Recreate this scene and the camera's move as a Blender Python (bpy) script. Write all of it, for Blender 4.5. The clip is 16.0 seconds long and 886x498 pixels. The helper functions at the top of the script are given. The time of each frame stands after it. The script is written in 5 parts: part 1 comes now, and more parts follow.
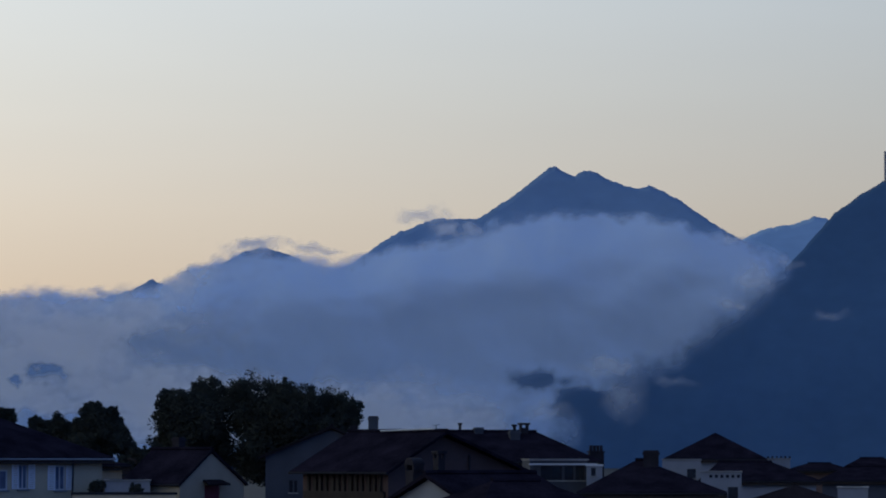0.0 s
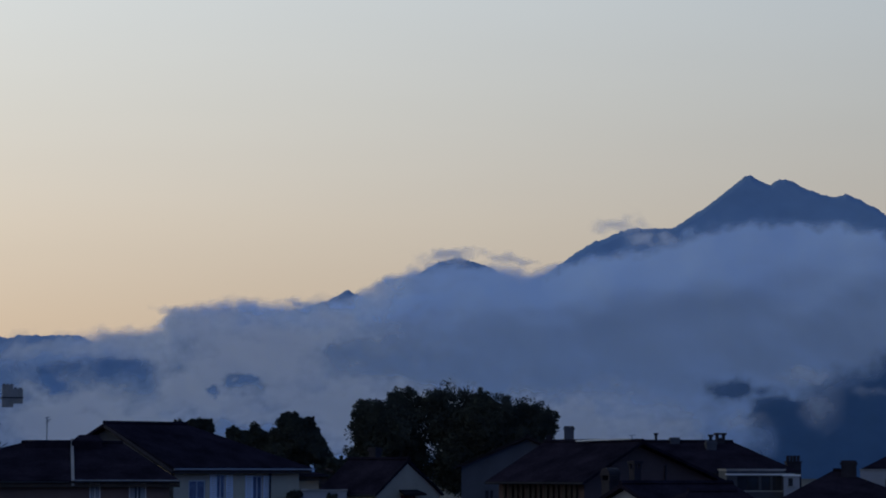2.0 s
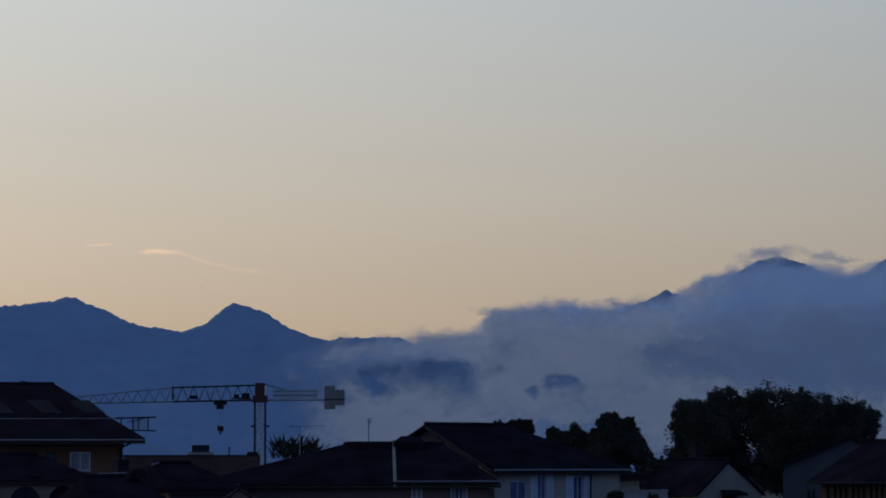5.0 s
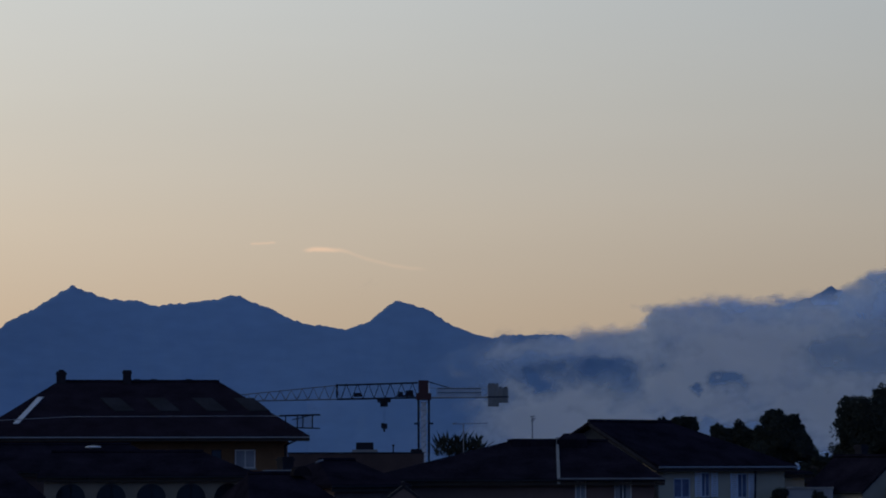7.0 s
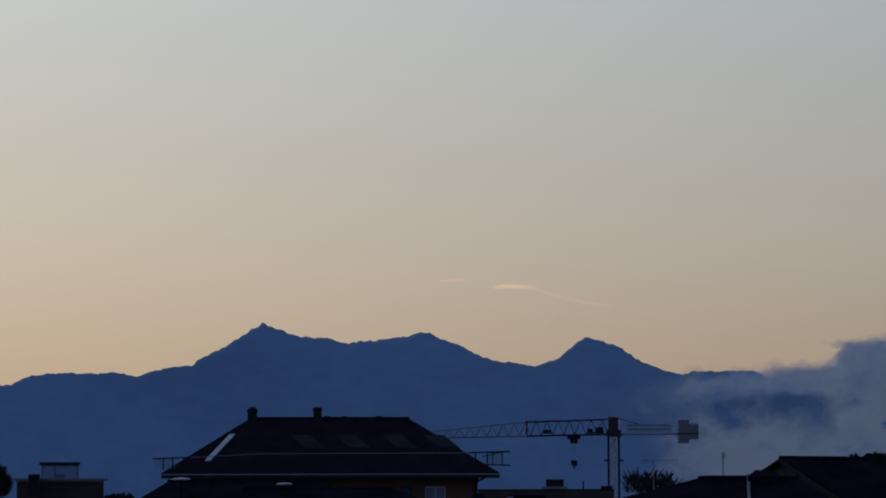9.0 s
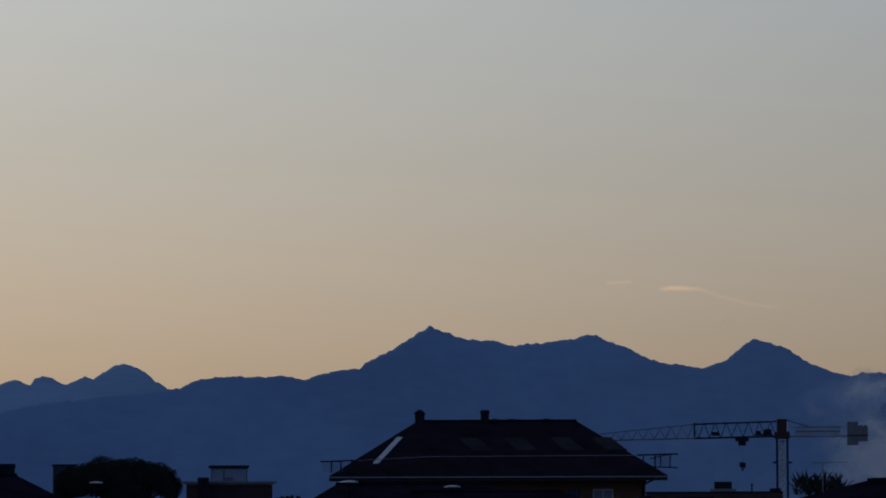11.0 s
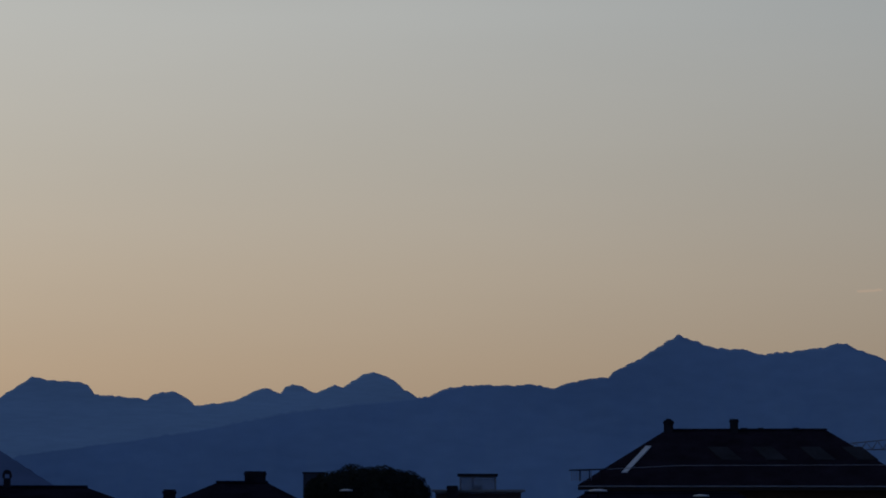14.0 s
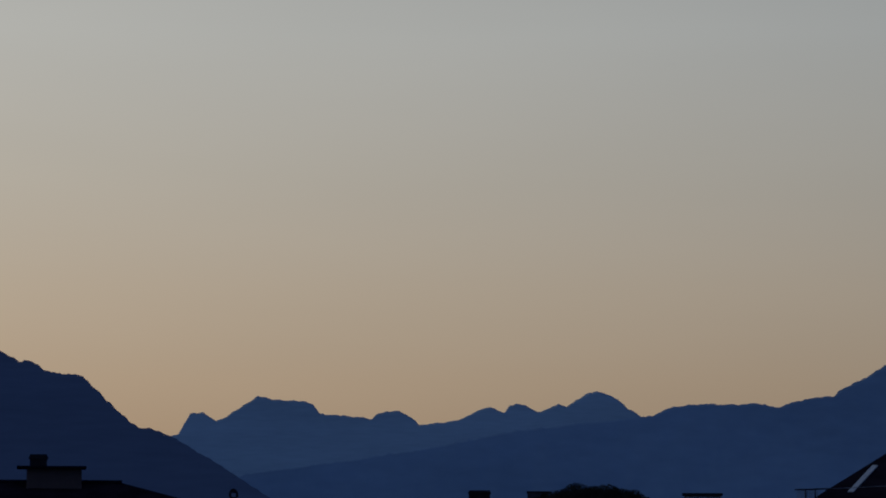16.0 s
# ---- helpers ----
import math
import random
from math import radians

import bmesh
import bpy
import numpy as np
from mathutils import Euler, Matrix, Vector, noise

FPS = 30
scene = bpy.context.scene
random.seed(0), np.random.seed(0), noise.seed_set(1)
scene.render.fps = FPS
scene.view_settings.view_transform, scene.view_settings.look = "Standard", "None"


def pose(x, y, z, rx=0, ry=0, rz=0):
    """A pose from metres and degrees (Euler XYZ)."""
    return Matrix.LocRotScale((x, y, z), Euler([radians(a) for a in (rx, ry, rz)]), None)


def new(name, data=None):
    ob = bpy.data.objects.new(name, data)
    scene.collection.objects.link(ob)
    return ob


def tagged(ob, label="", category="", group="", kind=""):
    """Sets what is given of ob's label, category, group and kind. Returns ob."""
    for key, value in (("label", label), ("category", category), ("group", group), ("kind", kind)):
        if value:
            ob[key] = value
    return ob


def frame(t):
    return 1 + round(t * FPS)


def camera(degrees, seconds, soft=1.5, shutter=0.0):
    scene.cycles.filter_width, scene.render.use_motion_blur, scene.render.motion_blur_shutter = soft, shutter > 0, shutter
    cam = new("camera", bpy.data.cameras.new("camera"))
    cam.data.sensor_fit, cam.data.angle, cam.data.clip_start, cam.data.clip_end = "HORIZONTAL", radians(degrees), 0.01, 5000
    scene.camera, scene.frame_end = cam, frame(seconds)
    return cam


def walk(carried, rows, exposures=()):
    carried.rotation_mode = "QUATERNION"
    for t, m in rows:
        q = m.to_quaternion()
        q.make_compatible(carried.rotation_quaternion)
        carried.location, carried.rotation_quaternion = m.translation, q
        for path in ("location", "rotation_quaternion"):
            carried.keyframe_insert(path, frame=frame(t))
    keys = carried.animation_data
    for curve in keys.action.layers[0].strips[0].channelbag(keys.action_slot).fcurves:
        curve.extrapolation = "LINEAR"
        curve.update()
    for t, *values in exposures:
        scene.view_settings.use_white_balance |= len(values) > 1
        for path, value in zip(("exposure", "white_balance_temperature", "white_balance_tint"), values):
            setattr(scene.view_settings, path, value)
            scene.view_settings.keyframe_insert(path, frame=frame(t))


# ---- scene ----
# ---- camera: it stands on one spot and pans slowly to the left ----
EYE = 8.5
cam = camera(16.22, 16.0, soft=1.9)
# seconds, heading to the left, pitch up, lean
ROWS = [
    (0.0, 0.000, 3.850, -0.063),
    (0.5, 0.741, 3.822, -0.112),
    (1.0, 1.575, 3.847, -0.067),
    (1.5, 2.542, 3.910, -0.104),
    (2.0, 3.600, 4.032, -0.073),
    (2.5, 4.676, 4.135, -0.043),
    (3.0, 5.676, 4.213, -0.009),
    (3.5, 6.817, 4.232, 0.012),
    (4.0, 7.880, 4.178, 0.035),
    (6.5, 11.581, 3.911, 0.159),
    (7.0, 12.481, 3.998, 0.120),
    (7.5, 13.373, 4.125, 0.082),
    (8.0, 14.283, 4.336, 0.033),
    (8.5, 15.165, 4.558, 0.063),
    (11.0, 19.047, 4.737, 0.173),
    (11.5, 19.931, 4.751, 0.118),
    (12.0, 20.703, 4.838, 0.055),
    (12.5, 21.369, 4.898, 0.077),
    (13.0, 22.019, 4.926, 0.080),
    (13.5, 22.765, 4.885, -0.022),
    (14.0, 23.634, 4.898, -0.092),
    (14.5, 24.644, 4.948, -0.092),
    (15.0, 25.664, 5.038, -0.036),
    (15.5, 26.711, 5.168, -0.093),
    (16.0, 27.762, 5.240, -0.212),
]
# the picture is darkened bit by bit as the camera swings towards the brighter sky
EXPOSURES = [(0.0, 0.0), (4.0, -0.52), (6.5, -0.61), (8.5, -0.78), (11.0, -1.1), (12.5, -1.25), (14.0, -1.28), (16.0, -1.5)]
walk(cam, [(t, pose(0, 0, EYE, 90 + p, 0, yaw) @ pose(0, 0, 0, 0, 0, -r)) for t, yaw, p, r in ROWS], EXPOSURES)

# ---- sky at dusk: the sun has gone down behind the ridges to the left ----
SUN_AZ = -75.0
world = bpy.data.worlds.new("dusk_sky")
scene.world = world
world.use_nodes = True
wt = world.node_tree
wt.nodes.clear()


def wnode(kind, **values):
    n = wt.nodes.new(kind)
    for k, v in values.items():
        if k == "operation":
            n.operation = v
        elif k == "blend_type":
            n.blend_type = v
        elif k == "data_type":
            n.data_type = v
    return n


def ramp_stops(ramp, stops):
    while len(ramp.elements) > 1:
        ramp.elements.remove(ramp.elements[-1])
    ramp.elements[0].position, ramp.elements[0].color = stops[0][0], (*stops[0][1], 1)
    for p, c in stops[1:]:
        ramp.elements.new(p).color = (*c, 1)


def build_world():
    L = wt.links.new
    tc = wnode("ShaderNodeTexCoord")
    sep = wnode("ShaderNodeSeparateXYZ")
    L(tc.outputs["Generated"], sep.inputs[0])
    # elevation: 0 at the horizon, 1 at the zenith, stretched near the horizon
    lift = wnode("ShaderNodeMath", operation="MAXIMUM")
    L(sep.outputs["Z"], lift.inputs[0])
    lift.inputs[1].default_value = 0.0
    root = wnode("ShaderNodeMath", operation="POWER")
    L(lift.outputs[0], root.inputs[0])
    root.inputs[1].default_value = 0.5
    warm = wnode("ShaderNodeValToRGB")
    ramp_stops(warm.color_ramp, [(0.0, (0.50, 0.36, 0.23)), (0.16, (0.50, 0.395, 0.295)), (0.22, (0.552, 0.465, 0.372)), (0.28, (0.583, 0.535, 0.47)), (0.34, (0.582, 0.592, 0.578)),
                                 (0.40, (0.59, 0.65, 0.695)), (0.7, (0.29, 0.38, 0.51)), (1.0, (0.19, 0.26, 0.43))])
    L(root.outputs[0], warm.inputs[0])
    cool = wnode("ShaderNodeValToRGB")
    ramp_stops(cool.color_ramp, [(0.0, (0.24, 0.47, 1.06)), (0.3, (0.34, 0.68, 1.62)), (0.7, (0.33, 0.61, 1.32)), (1.0, (0.19, 0.26, 0.43))])
    L(root.outputs[0], cool.inputs[0])
    # how near the direction is to the place of sunset
    dot = wnode("ShaderNodeVectorMath", operation="DOT_PRODUCT")
    L(tc.outputs["Generated"], dot.inputs[0])
    a = radians(SUN_AZ)
    dot.inputs[1].default_value = (math.sin(a), math.cos(a), 0.0)
    glow = wnode("ShaderNodeMath", operation="MINIMUM")
    L(dot.outputs["Value"], glow.inputs[0])
    glow.inputs[1].default_value = 0.8
    side = wnode("ShaderNodeMapRange")
    L(dot.outputs["Value"], side.inputs["Value"])
    side.inputs["From Min"].default_value, side.inputs["From Max"].default_value = -0.35, 0.12
    side.interpolation_type = "SMOOTHSTEP"
    mix = wnode("ShaderNodeMix", data_type="RGBA")
    L(side.outputs[0], mix.inputs[0])
    L(cool.outputs[0], mix.inputs[6])
    L(warm.outputs[0], mix.inputs[7])
    # brighter and warmer towards the sunset
    comb = wnode("ShaderNodeCombineXYZ")
    for i, (k, low) in enumerate(((1.46, -0.40), (1.25, -0.34), (0.99, -0.27))):
        mul = wnode("ShaderNodeMath", operation="MULTIPLY_ADD")
        L(glow.outputs[0], mul.inputs[0])
        mul.inputs[1].default_value, mul.inputs[2].default_value = k, low
        ex = wnode("ShaderNodeMath", operation="EXPONENT")
        L(mul.outputs[0], ex.inputs[0])
        L(ex.outputs[0], comb.inputs[i])
    gain = wnode("ShaderNodeVectorMath", operation="MULTIPLY")
    L(mix.outputs[2], gain.inputs[0])
    L(comb.outputs[0], gain.inputs[1])
    # faint level streaks of high haze
    stretch = wnode("ShaderNodeMapping")
    stretch.inputs["Scale"].default_value = (3.0, 3.0, 22.0)
    L(tc.outputs["Generated"], stretch.inputs[0])
    veil = wnode("ShaderNodeTexNoise")
    veil.inputs["Scale"].default_value, veil.inputs["Detail"].default_value = 2.2, 5
    L(stretch.outputs[0], veil.inputs["Vector"])
    soft = wnode("ShaderNodeMapRange")
    soft.inputs["To Min"].default_value, soft.inputs["To Max"].default_value = 0.975, 1.025
    L(veil.outputs[0], soft.inputs["Value"])
    hazed = wnode("ShaderNodeVectorMath", operation="SCALE")
    L(gain.outputs[0], hazed.inputs[0])
    L(soft.outputs[0], hazed.inputs["Scale"])
    # a clear-air sky with the sun just under the horizon adds its share
    air = wnode("ShaderNodeTexSky")
    air.sky_type, air.sun_disc = "NISHITA", False
    air.sun_elevation, air.sun_rotation = radians(-2.0), radians(SUN_AZ)
    part_air = wnode("ShaderNodeVectorMath", operation="SCALE")
    L(air.outputs[0], part_air.inputs[0])
    part_air.inputs["Scale"].default_value = 0.1
    both = wnode("ShaderNodeVectorMath", operation="ADD")
    L(hazed.outputs[0], both.inputs[0])
    L(part_air.outputs[0], both.inputs[1])
    bg = wnode("ShaderNodeBackground")
    L(both.outputs[0], bg.inputs[0])
    bg.inputs[1].default_value = 1.0
    out = wnode("ShaderNodeOutputWorld")
    L(bg.outputs[0], out.inputs[0])


build_world()


# ---- materials ----
def material(name, base, rough=0.8, metal=0.0, vary=0.25, scale=1.0, fine=12.0, bump=0.0, tint=None, spec=0.3):
    """Two scales of variation on a base colour, with a bump."""
    m = bpy.data.materials.new(name)
    m.use_nodes = True
    nt = m.node_tree
    b = nt.nodes["Principled BSDF"]
    L = nt.links.new
    tc = nt.nodes.new("ShaderNodeTexCoord")
    n1 = nt.nodes.new("ShaderNodeTexNoise")
    n1.inputs["Scale"].default_value, n1.inputs["Detail"].default_value = scale, 5
    n2 = nt.nodes.new("ShaderNodeTexNoise")
    n2.inputs["Scale"].default_value, n2.inputs["Detail"].default_value = scale * fine, 3
    L(tc.outputs["Object"], n1.inputs["Vector"])
    L(tc.outputs["Object"], n2.inputs["Vector"])
    add = nt.nodes.new("ShaderNodeMath")
    add.operation = "MULTIPLY_ADD"
    L(n2.outputs[0], add.inputs[0])
    add.inputs[1].default_value = 0.5
    L(n1.outputs[0], add.inputs[2])
    r = nt.nodes.new("ShaderNodeValToRGB")
    dark = tuple(c * (1 - vary) for c in base)
    light = tuple(min(1, c * (1 + vary)) for c in (tint or base))
    ramp_stops(r.color_ramp, [(0.5, dark), (1.0, light)])
    L(add.outputs[0], r.inputs[0])
    L(r.outputs[0], b.inputs["Base Color"])
    b.inputs["Roughness"].default_value, b.inputs["Metallic"].default_value = rough, metal
    b.inputs["Specular IOR Level"].default_value = spec
    if bump:
        bp = nt.nodes.new("ShaderNodeBump")
        bp.inputs["Strength"].default_value, bp.inputs["Distance"].default_value = bump, 0.05
        L(n2.outputs[0], bp.inputs["Height"])
        L(bp.outputs[0], b.inputs["Normal"])
    return m


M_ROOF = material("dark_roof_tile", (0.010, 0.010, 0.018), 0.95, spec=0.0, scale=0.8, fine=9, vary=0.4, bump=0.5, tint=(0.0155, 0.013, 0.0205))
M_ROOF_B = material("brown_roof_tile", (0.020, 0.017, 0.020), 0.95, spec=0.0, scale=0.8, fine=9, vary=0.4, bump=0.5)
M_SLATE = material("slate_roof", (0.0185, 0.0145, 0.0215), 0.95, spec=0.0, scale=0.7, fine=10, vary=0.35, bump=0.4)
M_CREAM = material("cream_render", (0.50, 0.41, 0.28), 0.9, scale=0.5, fine=20, vary=0.12, bump=0.15)
M_WHITE = material("white_render", (0.23, 0.24, 0.265), 0.9, scale=0.5, fine=20, vary=0.12, bump=0.15)
M_GREY = material("grey_render", (0.056, 0.062, 0.078), 0.9, scale=0.5, fine=20, vary=0.18, bump=0.15)
M_BEIGE = material("beige_render", (0.20, 0.17, 0.13), 0.9, scale=0.5, fine=20, vary=0.15, bump=0.15)
M_OCHRE = material("ochre_render", (0.15, 0.08, 0.04), 0.9, scale=0.5, fine=20, vary=0.2, bump=0.15)
M_PINK = material("brown_render", (0.125, 0.085, 0.075), 0.9, scale=0.5, fine=20, vary=0.18, bump=0.15)
M_SAND = material("sand_render", (0.34, 0.28, 0.20), 0.9, scale=0.5, fine=20, vary=0.15, bump=0.15)
M_UMBER = material("umber_render", (0.075, 0.048, 0.044), 0.9, scale=0.5, fine=20, vary=0.25, bump=0.15)
M_PAINT = material("white_paint", (0.52, 0.53, 0.54), 0.6, scale=1.0, vary=0.08)
M_ZINC = material("zinc_sheet", (0.22, 0.23, 0.25), 0.6, scale=1.0, vary=0.15)
M_SHUTTER = material("shutter_paint", (0.74, 0.76, 0.80), 0.6, scale=1.0, vary=0.08)
M_POLE = material("dark_pole", (0.012, 0.012, 0.014), 0.9, scale=1.0, vary=0.1, spec=0.0)
M_WOOD = material("dark_wood", (0.03, 0.022, 0.018), 0.7, scale=1.5, vary=0.3, bump=0.2)
M_RED = material("red_paint", (0.13, 0.02, 0.03), 0.6, scale=1.5, vary=0.2)
M_BRICK = material("sooty_brick", (0.020, 0.0175, 0.023), 0.9, scale=1.5, vary=0.35, bump=0.4)
M_CONC = material("grey_concrete", (0.20, 0.20, 0.20), 0.9, scale=0.8, vary=0.2, bump=0.2)
M_STEEL = material("dark_steel", (0.022, 0.023, 0.029), 0.85, scale=1.0, vary=0.2, spec=0.08)
M_CRANE = material("crane_paint", (0.36, 0.37, 0.38), 0.6, scale=0.6, vary=0.25)
M_CRANE_GREY = material("crane_grey_paint", (0.15, 0.16, 0.18), 0.6, scale=0.6, vary=0.25)
M_CRANE_RED = material("crane_red_paint", (0.06, 0.022, 0.022), 0.6, scale=0.6, vary=0.25)
M_BARK = material("bark", (0.06, 0.045, 0.035), 0.9, scale=2.0, vary=0.35, bump=0.5)
M_LEAF = material("foliage", (0.034, 0.040, 0.034), 0.9, spec=0.0, scale=0.6, vary=0.45, tint=(0.042, 0.044, 0.034))
M_GROUND = material("town_ground", (0.03, 0.033, 0.03), 0.95, scale=0.05, vary=0.35)
M_GLASS = material("window_glass", (0.02, 0.025, 0.035), 0.08, scale=0.5, vary=0.2, spec=0.5)
M_HAZE_GLASS = material("half_clear_glass", (0.30, 0.34, 0.40), 0.3, scale=0.6, vary=0.3, spec=0.4)
M_HAZE_GLASS.node_tree.nodes["Principled BSDF"].inputs["Alpha"].default_value = 0.32
# pale blue base colour stands in for sky mirrored in the panes
M_SKY_PANE = material("sky_tinted_glass", (0.12, 0.15, 0.22), 0.25, scale=1.5, vary=0.4, spec=0.5)
M_SKYLIGHT = material("skylight_glass", (0.019, 0.020, 0.027), 0.8, scale=0.5, vary=0.5, spec=0.05)


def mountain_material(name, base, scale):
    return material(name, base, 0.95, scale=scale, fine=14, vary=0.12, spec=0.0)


# slope colours carry the blue distance haze, paler for the farther ranges
M_MT_NEAR = mountain_material("hazed_forest_near", (0.058, 0.115, 0.20), 0.004)
M_MT_MID = mountain_material("hazed_forest_middle", (0.158, 0.255, 0.395), 0.003)
M_MT_RANGE = mountain_material("hazed_rock_range", (0.172, 0.275, 0.43), 0.003)
M_MT_LEFT = mountain_material("hazed_forest_shoulder", (0.085, 0.125, 0.22), 0.004)
M_MT_FAR = mountain_material("hazed_rock_far", (0.208, 0.325, 0.48), 0.003)


def cloud_material(name, base, rag, size, hard, most, lit_through=0.3):
    """Mist: white droplets that scatter light on both sides, thin where the bank's own density is low."""
    m = bpy.data.materials.new(name)
    m.use_nodes = True
    nt = m.node_tree
    nt.nodes.clear()
    L = nt.links.new
    att = nt.nodes.new("ShaderNodeAttribute")
    att.attribute_name = "mist_amount"
    tc = nt.nodes.new("ShaderNodeTexCoord")
    n = nt.nodes.new("ShaderNodeTexNoise")
    n.inputs["Scale"].default_value, n.inputs["Detail"].default_value, n.inputs["Roughness"].default_value = 1 / size, 8, 0.6
    n.inputs["Distortion"].default_value = 0.6
    L(tc.outputs["Object"], n.inputs["Vector"])
    k = nt.nodes.new("ShaderNodeMath")
    k.operation = "MULTIPLY_ADD"
    L(n.outputs[0], k.inputs[0])
    k.inputs[1].default_value, k.inputs[2].default_value = rag, -0.5 * rag
    s = nt.nodes.new("ShaderNodeMath")
    s.operation = "ADD"
    L(att.outputs["Fac"], s.inputs[0])
    L(k.outputs[0], s.inputs[1])
    r = nt.nodes.new("ShaderNodeMapRange")
    r.interpolation_type = "SMOOTHSTEP"
    r.inputs["From Min"].default_value, r.inputs["From Max"].default_value = 0.12, hard
    r.inputs["To Max"].default_value = most
    L(s.outputs[0], r.inputs["Value"])
    d = nt.nodes.new("ShaderNodeBsdfDiffuse")
    d.inputs[0].default_value = (*base, 1)
    t = nt.nodes.new("ShaderNodeBsdfTranslucent")
    t.inputs[0].default_value = (*base, 1)
    mx = nt.nodes.new("ShaderNodeMixShader")
    mx.inputs[0].default_value = lit_through
    L(d.outputs[0], mx.inputs[1])
    L(t.outputs[0], mx.inputs[2])
    tr = nt.nodes.new("ShaderNodeBsdfTransparent")
    fin = nt.nodes.new("ShaderNodeMixShader")
    L(r.outputs[0], fin.inputs[0])
    L(tr.outputs[0], fin.inputs[1])
    L(mx.outputs[0], fin.inputs[2])
    out = nt.nodes.new("ShaderNodeOutputMaterial")
    L(fin.outputs[0], out.inputs[0])
    return m


# ---- mesh helpers ----
def part(name, bm, mat, parent=None, label="", smooth=False):
    me = bpy.data.meshes.new(name)
    bm.normal_update()
    bm.to_mesh(me)
    bm.free()
    me.materials.append(mat)
    if smooth:
        for p in me.polygons:
            p.use_smooth = True
    ob = new(name, me)
    if parent is not None:
        ob.parent = parent
    if label:
        ob["label"] = label
    return ob


def box(bm, x0, x1, y0, y1, z0, z1, m=None):
    vs = [bm.verts.new(v) for v in ((x0, y0, z0), (x1, y0, z0), (x1, y1, z0), (x0, y1, z0), (x0, y0, z1), (x1, y0, z1), (x1, y1, z1), (x0, y1, z1))]
    if m is not None:
        for v in vs:
            v.co = m @ v.co
    for f in ((3, 2, 1, 0), (4, 5, 6, 7), (0, 1, 5, 4), (1, 2, 6, 5), (2, 3, 7, 6), (3, 0, 4, 7)):
        bm.faces.new([vs[i] for i in f])
    return bm


def boxes(*items):
    bm = bmesh.new()
    for i in items:
        box(bm, *i)
    return bm


def bar(bm, a, b, w, sides=6):
    """A round bar from a to b."""
    a, b = Vector(a), Vector(b)
    q = (b - a).to_track_quat("Z", "Y").to_matrix()
    rings = []
    for p in (a, b):
        rings.append([bm.verts.new(p + q @ Vector((w / 2 * math.cos(i * math.tau / sides), w / 2 * math.sin(i * math.tau / sides), 0))) for i in range(sides)])
    for i in range(sides):
        j = (i + 1) % sides
        bm.faces.new((rings[0][i], rings[0][j], rings[1][j], rings[1][i]))
    bm.faces.new(rings[0][::-1])
    bm.faces.new(rings[1])
    return bm


def bars(w, *pairs):
    bm = bmesh.new()
    for a, b in pairs:
        bar(bm, a, b, w)
    return bm


def slab(points, thick):
    """A plate under a flat polygon."""
    bm = bmesh.new()
    top = [bm.verts.new(p) for p in points]
    low = [bm.verts.new(Vector(p) - Vector((0, 0, thick))) for p in points]
    n = len(points)
    bm.faces.new(top)
    bm.faces.new(low[::-1])
    for i in range(n):
        j = (i + 1) % n
        bm.faces.new((top[j], top[i], low[i], low[j]))
    bmesh.ops.recalc_face_normals(bm, faces=bm.faces)
    return bm


def thing(name, place, turn, label, category, group=""):
    e = new(name)
    e.matrix_world = Matrix.Translation(place) @ Matrix.Rotation(turn, 4, "Z")
    return tagged(e, label, category, group)


# ---- ground ----
def build_ground():
    bm = bmesh.new()
    n, R = 64, 4900
    rings = [[bm.verts.new((r * math.sin(i * math.tau / n), r * math.cos(i * math.tau / n), 0)) for i in range(n)] for r in (40, 160, 400, 1200, R)]
    c = bm.verts.new((0, 0, 0))
    for i in range(n):
        j = (i + 1) % n
        bm.faces.new((c, rings[0][j], rings[0][i]))
        for a, b in zip(rings, rings[1:]):
            bm.faces.new((a[i], a[j], b[j], b[i]))
    bmesh.ops.recalc_face_normals(bm, faces=bm.faces)
    tagged(part("ground", bm, M_GROUND), "dark valley floor under the town", "ground", kind="structure")


build_ground()


# ---- mountains: a ridge through its summits and saddles, with gullied slopes ----
def fbm(x, y, z, octaves=5):
    return noise.fractal(Vector((x, y, z)), 1.0, 2.0, octaves)


